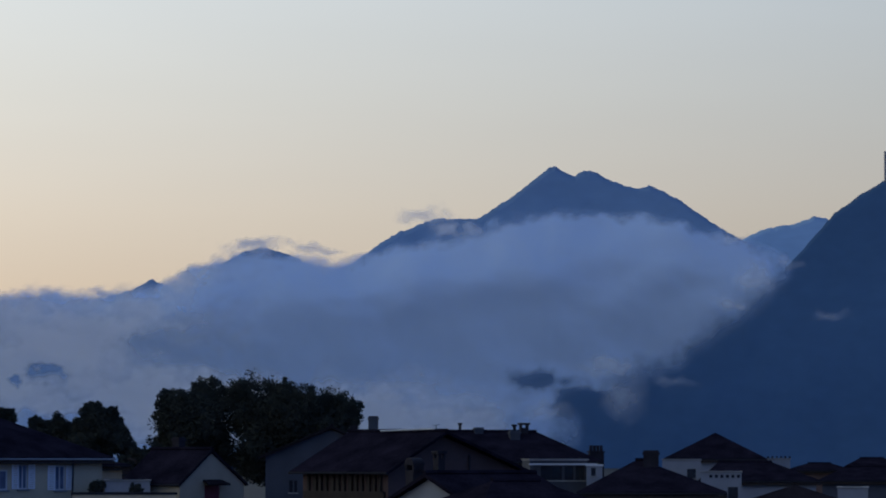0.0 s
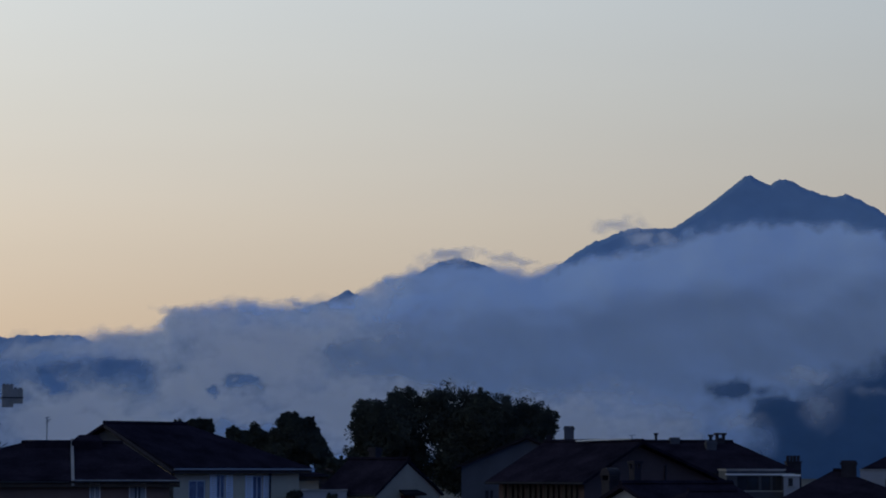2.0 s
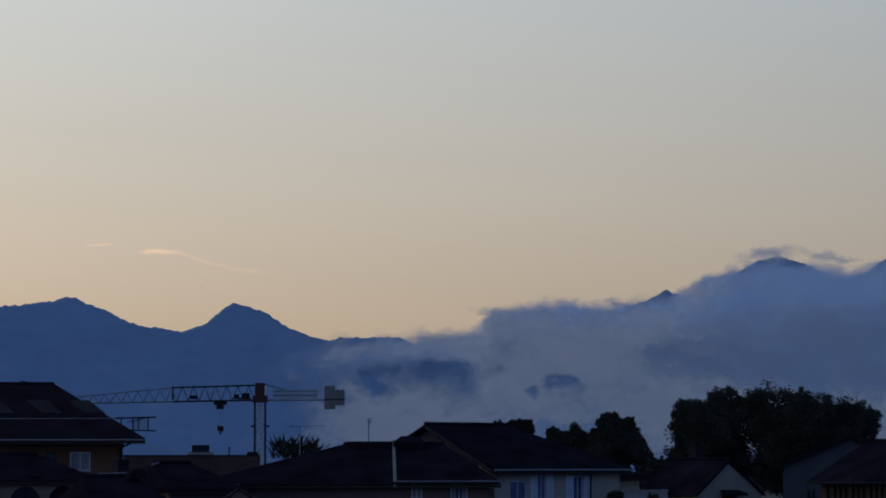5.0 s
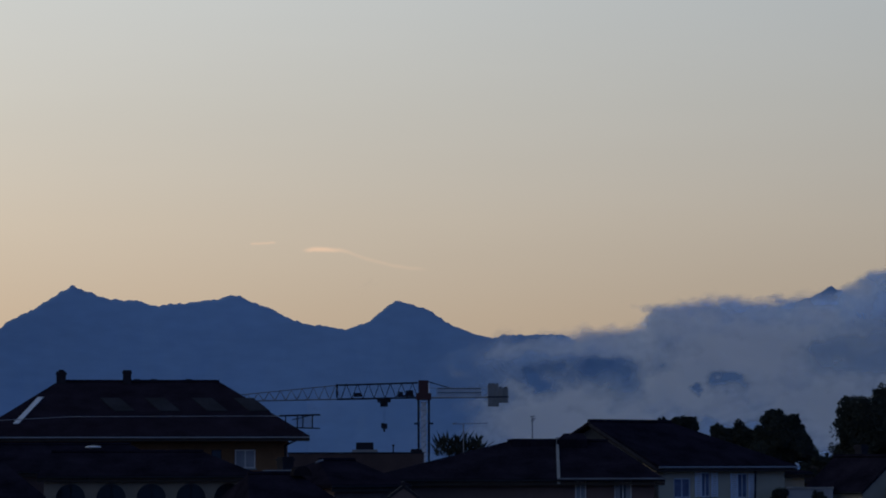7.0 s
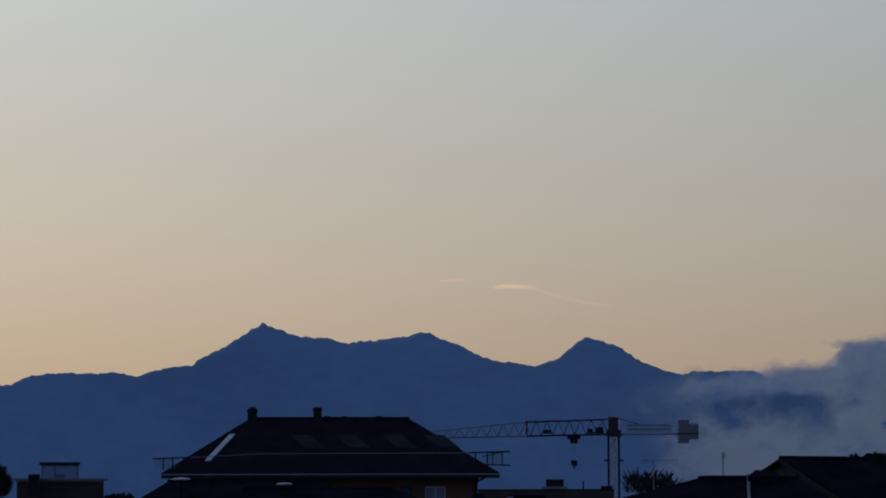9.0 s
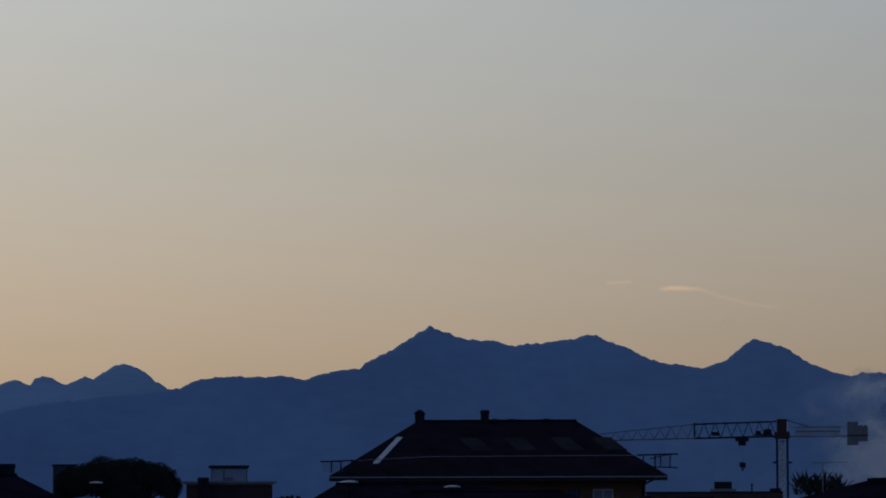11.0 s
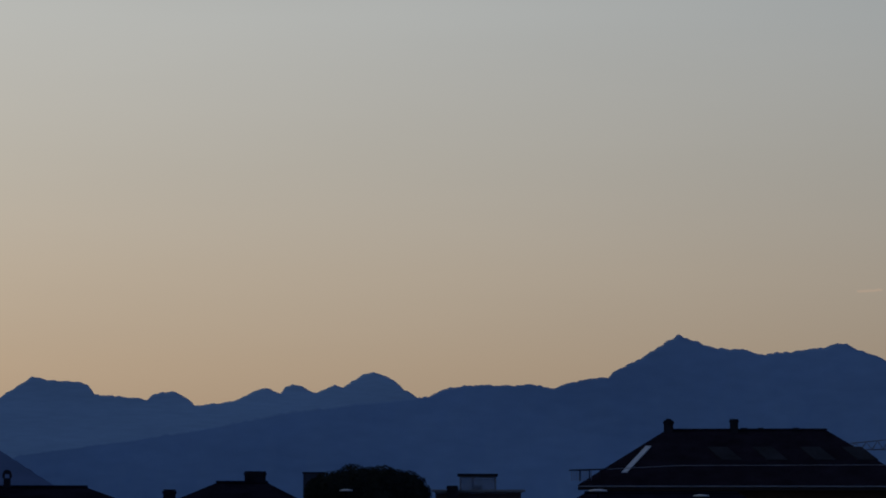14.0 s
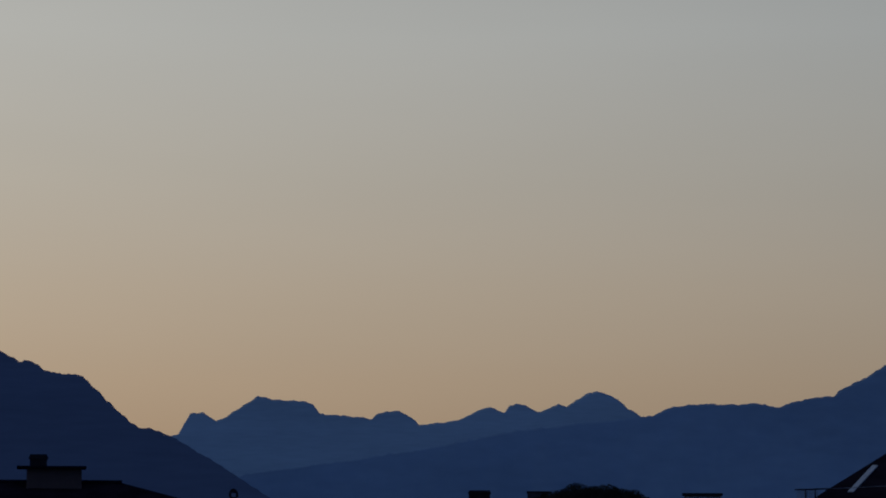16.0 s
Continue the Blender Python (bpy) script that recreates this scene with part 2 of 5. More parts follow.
def mountain(name, crest, dist, reach, mat, label, seed, rough=0.035, foot=0.55, steps=900, gully=0.003):
    az0, az1 = crest[0][0], crest[-1][0]
    xs, hs = [c[0] for c in crest], [c[1] for c in crest]
    rows = 34
    high = EYE + dist * math.tan(radians(max(hs)))
    bm = bmesh.new()
    grid = []
    for i in range(steps + 1):
        a = az0 + (az1 - az0) * i / steps
        el = float(np.interp(a, xs, hs))
        el += 0.5 * rough * fbm(a * 2.3, seed, 0.3) + 0.85 * rough * fbm(a * 9, seed, 2.0, 4)
        rise = math.tan(radians(max(el, 0.05)))
        d = dist
        for _ in range(6):
            d = dist * (foot + (1 - foot) * (EYE + d * rise) / high)
        top = EYE + d * rise
        col = []
        s, c = math.sin(radians(a)), math.cos(radians(a))
        for k in (3, 2, 1):
            dd = d + dist * reach * k / 3
            col.append(bm.verts.new((dd * s, dd * c, top * (1 - k / 3) ** 1.2 - 1)))
        for k in range(rows + 1):
            v = k / rows
            z = top * (1 - v)
            carve = fbm(a * 0.8 + 0.4 * v, z / high * 4.0, seed + 3.0, 4) + 0.8 * abs(fbm(a * 1.6 + v, z / high * 6.0, seed + 9.0, 5))
            dd = dist * (foot + (1 - foot) * z / high) + gully * dist * 0.25 * min(1, v * 6) * carve
            col.append(bm.verts.new((dd * s, dd * c, z - 1)))
        grid.append(col)
    for p, q in zip(grid, grid[1:]):
        for k in range(len(p) - 1):
            bm.faces.new((p[k], p[k + 1], q[k + 1], q[k]))
    bmesh.ops.recalc_face_normals(bm, faces=bm.faces)
    return tagged(part(name, bm, mat, smooth=True), label, "mountain", kind="structure")


CREST_MAIN = [(-11, 1.9), (-9.3, 2.42), (-8.3, 2.45), (-6.6, 2.84), (-5.76, 3.09), (-5.35, 3.28), (-4.83, 3.05), (-4.2, 3.5), (-3.62, 3.85), (-3.33, 3.89), (-2.75, 3.73), (-2.2, 3.4),
              (-1.79, 3.54), (-0.88, 4.15), (-0.2, 4.41), (0.69, 4.44), (1.37, 4.9), (1.89, 5.3), (2.06, 5.4), (2.24, 5.27), (2.44, 5.22), (2.6, 5.31), (2.72, 5.32), (3.3, 5.03), (3.61, 4.96), (3.8, 5.04),
              (4.25, 4.83), (4.8, 4.45), (5.42, 4.07), (6.4, 3.48), (9, 2.0), (12, 1.0)]
CREST_RANGE = [(-33.5, 0.3), (-31.4, 1.1), (-29.66, 1.34), (-28.2, 1.56), (-26.5, 1.9), (-25, 2.08), (-23.88, 2.19), (-23.62, 2.34), (-23.26, 2.4), (-22.0, 2.42), (-21.65, 2.34), (-21.28, 2.46), (-20.97, 2.53),
               (-20.6, 2.56), (-20.4, 2.71), (-20.03, 2.88), (-19.72, 3.08), (-19.3, 3.33), (-19.02, 3.24), (-18.6, 3.07), (-18.14, 3.06), (-17.83, 2.97), (-17.2, 3.0), (-16.79, 3.08), (-16.6, 3.08), (-16.5, 3.16), (-16.22, 3.17), (-16.02, 3.04),
               (-15.75, 2.96), (-15.23, 2.69), (-14.28, 2.53), (-13.83, 2.69), (-13.57, 2.92), (-13.34, 3.05), (-13.0, 2.97), (-12.7, 2.86), (-12.34, 2.61), (-11.59, 2.36), (-11.4, 2.43), (-10.3, 2.43), (-9.98, 2.29),
               (-9.3, 2.43), (-8.0, 2.3), (-5, 1.2)]
CREST_FAR = [(-36, 1.2), (-33.2, 1.6), (-32.61, 1.84), (-32.39, 2.2), (-32.16, 2.22), (-31.92, 2.07), (-31.71, 2.15), (-31.29, 2.44), (-31.17, 2.54), (-30.92, 2.48), (-30.27, 2.44), (-30.15, 2.38), (-30.02, 2.22), (-29.34, 2.16), (-29.07, 2.12), (-28.92, 2.24), (-28.55, 2.28), (-28.35, 2.17), (-28.19, 2.01), (-27.98, 2.04), (-27.46, 2.1), (-27.02, 2.32), (-26.88, 2.34), (-26.62, 2.24), (-26.54, 2.36), (-26.4, 2.41), (-26.26, 2.41), (-26.12, 2.32), (-25.96, 2.26), (-25.62, 2.42), (-25.47, 2.37), (-25.33, 2.45), (-25.1, 2.59), (-24.94, 2.63), (-24.74, 2.59), (-24.54, 2.5), (-24.34, 2.32), (-24.19, 2.24), (-23.9, 2.05), (-21, 1.4)]
CREST_RIGHT = [(-4.5, 0.1), (-1.5, 0.8), (0.4, 1.45), (1.6, 1.95), (3.0, 2.3), (4.3, 2.65), (5.4, 3.02), (6.05, 3.3), (6.51, 3.72), (6.82, 4.07), (7.23, 4.51), (7.65, 4.82), (8.06, 5.07), (8.4, 5.19), (9.5, 5.5), (12, 5.9), (16, 5.2), (22, 3.0)]
CREST_GAP = [(4.4, 3.2), (5.27, 3.93), (5.63, 4.08), (5.99, 4.24), (6.51, 4.32), (6.82, 4.45), (7.05, 4.4), (7.64, 4.14), (10, 3.0)]
CREST_BLOCKER = [(-130, 5.0), (-118, 8.5), (-104, 11.0), (-92, 12.5), (-80, 11.5), (-70, 12.0), (-60, 9.0), (-52, 6.5), (-46, 4.5), (-43, 3.0)]
CREST_LEFT = [(-50, 3.0), (-44, 4.6), (-40, 4.4), (-37, 3.85), (-35.88, 3.34), (-35.57, 3.16), (-35.31, 3.16), (-35.05, 2.98), (-34.38, 2.9), (-34.07, 2.61), (-33.71, 2.25), (-33.34, 1.96), (-33.08, 1.94), (-32.67, 1.77),
              (-31.73, 1.23), (-31.21, 0.87), (-30.69, 0.56), (-29.8, 0.1)]
mountain("mountain_peak", CREST_MAIN, 3400, 0.3, M_MT_MID, "twin-topped mountain, coloured blue for haze, rising out of the clouds", 1.7, foot=0.86)
mountain("mountain_range", CREST_RANGE, 3300, 0.3, M_MT_RANGE, "long mountain range with rocky tops, coloured blue for haze", 5.2, foot=0.86, steps=1100)
mountain("mountain_far", CREST_FAR, 4200, 0.12, M_MT_FAR, "far mountain range coloured pale blue for haze", 8.4, rough=0.022, foot=0.7, steps=900)
mountain("mountain_gap", CREST_GAP, 4300, 0.1, M_MT_FAR, "far ridge in a gap coloured pale blue for haze", 3.1, foot=0.75, steps=140)
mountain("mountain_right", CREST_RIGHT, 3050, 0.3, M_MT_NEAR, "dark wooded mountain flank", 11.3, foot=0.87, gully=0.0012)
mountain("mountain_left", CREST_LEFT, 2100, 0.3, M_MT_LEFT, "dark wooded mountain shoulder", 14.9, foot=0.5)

# added out of view to keep low sunset light off left-facing walls
mountain("mountain_west", CREST_BLOCKER, 2700, 0.3, M_MT_NEAR, "unseen mountain added to block the low sunset glow", 17.3, foot=0.6, steps=300)

# ---- cloud bank over the valley ----
CLOUD_TOP = [(-14.5, 1.3), (-12.6, 2.0), (-11.6, 2.3), (-10.4, 2.42), (-9.3, 2.48), (-8.85, 2.56), (-8.6, 2.86), (-8.2, 2.95), (-7.6, 3.04), (-7.0, 3.03), (-6.4, 3.0), (-5.9, 3.02), (-5.3, 3.12), (-4.68, 3.44), (-4.19, 3.7), (-3.7, 3.76),
             (-3.0, 3.74), (-2.2, 3.68), (-1.76, 3.62), (-0.78, 3.86), (0.67, 4.15), (1.4, 4.42), (2.05, 4.55), (3.2, 4.42), (4.0, 4.4), (4.9, 4.15), (5.6, 4.0), (6.3, 3.75), (6.8, 3.3), (8.0, 2.6)]
CLOUD_END = [(0.0, 1.9), (0.7, 2.4), (1.35, 3.3), (1.9, 4.3), (2.3, 5.0), (2.7, 5.5), (3.2, 6.0), (3.6, 6.6), (6.0, 7.0)]
# gaps in the bank: heading, height, half width, half height
GAPS = [(1.8, 1.38, 0.62, 0.27), (2.5, 1.1, 0.5, 0.2), (-9.4, 1.76, 0.85, 0.26), (-10.7, 1.6, 0.3, 0.28), (-7.3, 1.62, 0.34, 0.13), (-7.75, 1.42, 0.18, 0.09), (-12.6, 1.0, 0.8, 0.5)]
PUFFS = [(3.2, 1.15, 0.55, 0.45), (4.3, 1.35, 0.5, 0.14), (3.0, 1.75, 0.6, 0.2), (2.0, 0.8, 0.8, 0.3), (7.05, 2.75, 0.4, 0.17), (6.5, 3.6, 0.3, 0.14), (5.75, 3.4, 0.35, 0.3), (5.2, 2.95, 0.35, 0.2), (-11.6, 2.05, 0.35, 0.3), (-12.2, 1.75, 0.4, 0.2), (-11.9, 1.1, 0.5, 0.25)]
# torn wisps over the bank's upper edge
WISPS = [(-3.3, 3.96, 0.7, 0.16), (-2.3, 3.86, 0.5, 0.14), (-4.5, 3.6, 0.4, 0.14), (-0.3, 4.52, 0.5, 0.2), (0.2, 4.3, 0.5, 0.15), (-8.4, 2.98, 0.6, 0.12), (-6.2, 3.1, 0.5, 0.08), (5.2, 4.12, 0.5, 0.1)]


def torn_gaps(a, e):
    """How far the bank is torn open, with ragged edges."""
    u = a + 0.45 * fbm(a * 1.5, e * 2.0, 80.0, 4)
    v = e + 0.22 * fbm(a * 1.5 + 9, e * 2.0, 80.0, 4)
    return min(1.0, 1.3 * blobs(GAPS, u, v))


def blobs(table, a, e):
    return max(math.exp(-((a - x) / w) ** 2 - ((e - y) / h) ** 2) for x, y, w, h in table)


def lerp(table, v):
    return float(np.interp(v, [p[0] for p in table], [p[1] for p in table]))


def smooth(a, b, v):
    t = min(1.0, max(0.0, (v - a) / (b - a)))
    return t * t * (3 - 2 * t)


def cloud_layer(name, dist, az0, az1, el0, el1, density, mat, label, seed, swell, warp=1.0):
    nx, ny = 420, 130
    verts, faces, dens = [], [], []
    for j in range(ny + 1):
        for i in range(nx + 1):
            a, e = az0 + (az1 - az0) * i / nx, el0 + (el1 - el0) * j / ny
            wa = a + 0.35 * warp * fbm(a * 0.8, e * 0.9, seed, 4)
            we = e + 0.28 * warp * fbm(a * 0.8 + 31, e * 0.9, seed, 4)
            wa += 0.15 * fbm(a * 2.6, e * 2.8, seed + 5.0, 4)
            we += 0.13 * fbm(a * 2.6 + 17, e * 2.8, seed + 5.0, 4)
            f = (e - el0) / max(0.3, lerp(CLOUD_TOP, a) - el0)
            d = dist - swell(f) - 9 * fbm(a * 0.5, e * 0.7, seed + 2.5, 2) - 2 * fbm(a * 1.5, e * 1.9, seed + 7.5, 2)
            ra = radians(a)
            verts.append((d * math.sin(ra), d * math.cos(ra), EYE + dist * math.tan(radians(e))))
            dens.append(density(wa, we, a, e))
    for j in range(ny):
        for i in range(nx):
            k = j * (nx + 1) + i
            faces.append((k, k + 1, k + nx + 2, k + nx + 1))
    me = bpy.data.meshes.new(name)
    me.from_pydata(verts, [], faces)
    att = me.attributes.new("mist_amount", "FLOAT", "POINT")
    att.data.foreach_set("value", dens)
    for p in me.polygons:
        p.use_smooth = True
    me.materials.append(mat)
    return tagged(new(name, me), label, "cloud", kind="stuff")


def swell_bank(f):
    """The bank hangs forward under its crown and rounds back to its top."""
    return 36 * smooth(0.3, 0.8, f) * smooth(1.2, 0.78, f)


def swell_mist(f):
    """Mist lies back against the slope."""
    return -70 * f


def dense_main(wa, we, a, e):
    top = smooth(0.26, -0.34, we - lerp(CLOUD_TOP, wa))
    end = smooth(1.1, -1.2, wa - lerp(CLOUD_END, we))
    start = smooth(-14.0, -7.5, wa)
    thin = 0.5 * smooth(2.4, 1.2, e) * (0.4 + 0.8 * fbm(wa * 0.6, we * 1.1, 20.0, 4))
    return 0.98 * top * end * (0.30 + 0.70 * start) * (1 - max(0, thin)) * (1 - 0.68 * torn_gaps(a, e))


def dense_back(wa, we, a, e):
    top = smooth(0.35, -0.2, we - lerp(CLOUD_TOP, wa) - 0.18 * fbm(a * 0.9, 3.0, 40.0, 3))
    end = smooth(0.5, -1.0, wa - lerp(CLOUD_END, we) + 0.4)
    patch = 0.48 + 0.6 * fbm(a * 0.8, e * 0.9, 50.0, 4)
    torn = blobs(WISPS, wa, we) * (0.75 + 0.4 * fbm(a * 1.8, e * 2.6, 70.0, 3))
    return max(0.75 * top * end * max(0, patch) * smooth(-12, -8, a) * (1 - torn_gaps(a, e)), 0.9 * torn)


def dense_front(wa, we, a, e):
    band = smooth(0.0, 0.5, e) * max(smooth(2.5, 0.9, we + 0.10 * (wa + 4)), 0.9 * smooth(-1.5, -7.5, wa) * smooth(0.3, -0.12, we - lerp(CLOUD_TOP, wa)))
    end = smooth(0.4, -2.4, wa - lerp(CLOUD_END, we))
    patch = 0.82 + 0.8 * fbm(wa * 0.5, we * 0.9, 60.0, 4)
    bank = 0.98 * band * end * max(0, patch) * smooth(-13.4, -10.6, a) * (1 - 0.75 * torn_gaps(a, e))
    return max(bank, 0.46 * blobs(PUFFS, wa, we))


M_CLOUD_MAIN = cloud_material("cloud_droplets", (0.60, 0.755, 0.965), 0.62, 62.0, 0.82, 0.96)
M_CLOUD_THIN = cloud_material("thin_mist", (0.96, 0.96, 0.96), 0.75, 60.0, 0.88, 0.92, 0.5)
cloud_layer("cloud_bank", 2500, -15, 8.5, 0.0, 5.4, dense_main, M_CLOUD_MAIN, "broad blue-grey cloud bank lying along the mountains", 2.0, swell_bank, 0.4)
cloud_layer("cloud_wisps", 2900, -13, 8, 1.0, 5.6, dense_back, M_CLOUD_THIN, "thin ragged wisps over the cloud bank", 6.0, swell_mist, 0.5)
cloud_layer("mist", 2150, -15, 8.5, -0.05, 4.0, dense_front, M_CLOUD_THIN, "pale mist hanging low over the town", 9.0, swell_mist, 0.6)


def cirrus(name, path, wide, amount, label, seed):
    """A thin streak of high cloud, with the sunlight on it given as glow."""
    verts, faces, dens = [], [], []
    n, k = 60, 8
    xs, ys = [p[0] for p in path], [p[1] for p in path]
    for i in range(n + 1):
        a = xs[0] + (xs[-1] - xs[0]) * i / n
        e = float(np.interp(a, xs, ys)) + 0.02 * fbm(a * 3, seed, 0.0, 3)
        t = i / n
        for j in range(k + 1):
            v = j / k * 2 - 1
            ee, aa = radians(e + v * wide), radians(a)
            d = 4700 + 40 * fbm(a, v, seed, 2)
            verts.append((d * math.sin(aa), d * math.cos(aa), EYE + d * math.tan(ee)))
            dens.append(amount(t) * (1 - v * v) ** 2 * smooth(0, 0.12, t) * smooth(1, 0.8, t))
    for i in range(n):
        for j in range(k):
            q = i * (k + 1) + j
            faces.append((q, q + k + 1, q + k + 2, q + 1))
    me = bpy.data.meshes.new(name)
    me.from_pydata(verts, [], faces)
    att = me.attributes.new("mist_amount", "FLOAT", "POINT")
    att.data.foreach_set("value", dens)
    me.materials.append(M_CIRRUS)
    tagged(new(name, me), label, "cloud", kind="stuff")


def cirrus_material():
    m = cloud_material("glowing_cirrus", (0.9, 0.75, 0.6), 0.18, 30.0, 1.0, 0.8)
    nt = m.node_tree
    # emission stands in for sunlight on the streak
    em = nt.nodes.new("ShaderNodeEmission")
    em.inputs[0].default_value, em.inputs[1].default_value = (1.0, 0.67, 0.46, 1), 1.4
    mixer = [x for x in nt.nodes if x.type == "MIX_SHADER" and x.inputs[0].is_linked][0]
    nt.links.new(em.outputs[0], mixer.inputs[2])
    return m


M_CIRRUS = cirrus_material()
cirrus("cirrus_streak", [(-15.24, 3.95), (-14.87, 3.99), (-14.40, 3.99), (-13.98, 3.85), (-13.46, 3.70), (-12.47, 3.57)], 0.085, lambda t: 0.4 * math.exp(-((t - 0.18) / 0.13) ** 2) + 0.36, "thin streak of cloud in the dusk sky, its sunlight put in as glow", 1.0)
cirrus("cirrus_streak", [(-16.07, 4.09), (-15.76, 4.11), (-15.50, 4.12)], 0.05, lambda t: 0.5, "small scrap of cloud, its sunlight put in as glow", 2.0)


# ---- houses ----
def wall_panel(length, z0, z1, thick, openings):
    """A wall along x with its openings cut right through."""
    bm = bmesh.new()
    xs = sorted({0.0, length, *[v for o in openings for v in (max(0, o[0]), min(length, o[1]))]})
    zs = sorted({z0, z1, *[v for o in openings for v in (max(z0, o[2]), min(z1, o[3]))]})
    for xa, xb in zip(xs, xs[1:]):
        for za, zb in zip(zs, zs[1:]):
            mx, mz = (xa + xb) / 2, (za + zb) / 2
            if not any(o[0] < mx < o[1] and o[2] < mz < o[3] for o in openings):
                box(bm, xa, xb, 0, thick, za, zb)
    bmesh.ops.remove_doubles(bm, verts=bm.verts, dist=0.001)
    return bm


def gable_piece(pts, thick, axis):
    """An upright triangle of wall."""
    bm = bmesh.new()
    off = Vector((0, thick, 0)) if axis == "y" else Vector((thick, 0, 0))
    a = [bm.verts.new(p) for p in pts]
    b = [bm.verts.new(Vector(p) + off) for p in pts]
    bm.faces.new(a)
    bm.faces.new(b[::-1])
    for i in range(len(pts)):
        j = (i + 1) % len(pts)
        bm.faces.new((a[j], a[i], b[i], b[j]))
    bmesh.ops.recalc_face_normals(bm, faces=bm.faces)
    return bm


def arched_opening(parent, x0, x1, z0, z1):
    """A round-headed bay: spandrels over the curve, a raised surround, and glazing set deep in the wall."""
    c, r, n = (x0 + x1) / 2, (x1 - x0) / 2, 16
    zc = z1 - r
    pts = [(math.cos(math.pi * i / n), math.sin(math.pi * i / n)) for i in range(n + 1)]
    bm = bmesh.new()
    rows = [[bm.verts.new((c + u * r, y, zc + v * r)) for u, v in pts] for y in (0.0, 0.3)]
    tops = [[bm.verts.new((c + u * r, y, z1 + 0.002)) for u, v in pts] for y in (0.0, 0.3)]
    for i in range(n):
        bm.faces.new((rows[0][i], rows[0][i + 1], rows[1][i + 1], rows[1][i]))
        bm.faces.new((rows[0][i + 1], rows[0][i], tops[0][i], tops[0][i + 1]))
        bm.faces.new((rows[1][i], rows[1][i + 1], tops[1][i + 1], tops[1][i]))
    arch = part("arch", bm, M_BEIGE, parent, "round arch over a deep bay")
    bm = bmesh.new()
    rings = [[bm.verts.new((c + u * k, y, zc + v * k)) for u, v in pts] for k, y in ((r + 0.1, -0.003), (r + 0.1, -0.06), (r, -0.06), (r, -0.003))]
    for a, b in zip(rings, rings[1:]):
        for i in range(n):
            bm.faces.new((a[i], a[i + 1], b[i + 1], b[i]))
    part("surround", bm, M_BEIGE, arch)
    part("glazing", boxes((x0 - 0.1, x1 + 0.1, 0.5, 0.53, z0, z1 + 0.1)), M_GLASS, arch, "dark glazing behind the arch")
    part("mullion", boxes((c - 0.04, c + 0.04, 0.44, 0.498, z0, z1)), M_STEEL, arch)
    return arch


def window(parent, x0, x1, z0, z1, style="plain", y=0.0):
    """A window in the front wall: frame, pane, sill, and shutters folded back on the wall."""
    w = 0.07
    if style == "arch":
        return arched_opening(parent, x0, x1, z0, z1)
    win = part("window", boxes((x0, x0 + w, y + 0.03, y + 0.11, z0, z1), (x1 - w, x1, y + 0.03, y + 0.11, z0, z1), (x0 + w, x1 - w, y + 0.03, y + 0.11, z0, z0 + w),
                               (x0 + w, x1 - w, y + 0.03, y + 0.11, z1 - w, z1), ((x0 + x1) / 2 - 0.03, (x0 + x1) / 2 + 0.03, y + 0.03, y + 0.10, z0 + w, z1 - w)), M_STEEL if style == "dark" else M_PAINT, parent)
    part("pane", boxes((x0 + w, x1 - w, y + 0.06, y + 0.075, z0 + w, z1 - w)), {"blind": M_ZINC, "plain": M_SKY_PANE, "shutter": M_SKY_PANE}.get(style, M_GLASS), win, {"blind": "drawn white blind", "plain": "pane with the sky's reflection put into its colour", "shutter": "pane with the sky's reflection put into its colour"}.get(style, "dark window pane"))
    part("sill", boxes((x0 - 0.08, x1 + 0.08, y - 0.09, y + 0.02, z0 - 0.09, z0 - 0.003)), M_CONC, win)
    if style == "curtain":
        for s in (x0 + w + 0.02, x1 - w - 0.02 - (x1 - x0) * 0.24):
            part("curtain", boxes((s, s + (x1 - x0) * 0.24, y + 0.045, y + 0.055, z0 + w, z1 - w)), M_ZINC, win, "pale curtain drawn aside")
    if style == "shutter":
        sw = (x1 - x0) * 0.7
        for s in (x0 - sw - 0.02, x1 + 0.02):
            bm = boxes((s, s + 0.06, y - 0.07, y - 0.02, z0, z1), (s + sw - 0.06, s + sw, y - 0.07, y - 0.02, z0, z1))
            k = int((z1 - z0) / 0.11)
            for i in range(k):
                zz = z0 + (z1 - z0) * (i + 0.5) / k
                box(bm, s + 0.06, s + sw - 0.06, y - 0.06, y - 0.03, zz - 0.04, zz + 0.04)
            part("shutter", bm, M_SHUTTER, win, "white louvred shutter folded back")
    return win


def hood(x, y, z, r, deep):
    """A half-round hood along y."""
    bm = bmesh.new()
    n = 10
    ends = []
    for yy in (y - deep / 2, y + deep / 2):
        ends.append([bm.verts.new((x + r * math.cos(math.pi * i / n), yy, z + r * math.sin(math.pi * i / n))) for i in range(n + 1)])
    for i in range(n):
        bm.faces.new((ends[0][i], ends[0][i + 1], ends[1][i + 1], ends[1][i]))
    bm.faces.new(ends[0])
    bm.faces.new(ends[1][::-1])
    bm.faces.new((ends[0][0], ends[1][0], ends[1][n], ends[0][n]))
    bmesh.ops.recalc_face_normals(bm, faces=bm.faces)
    return bm


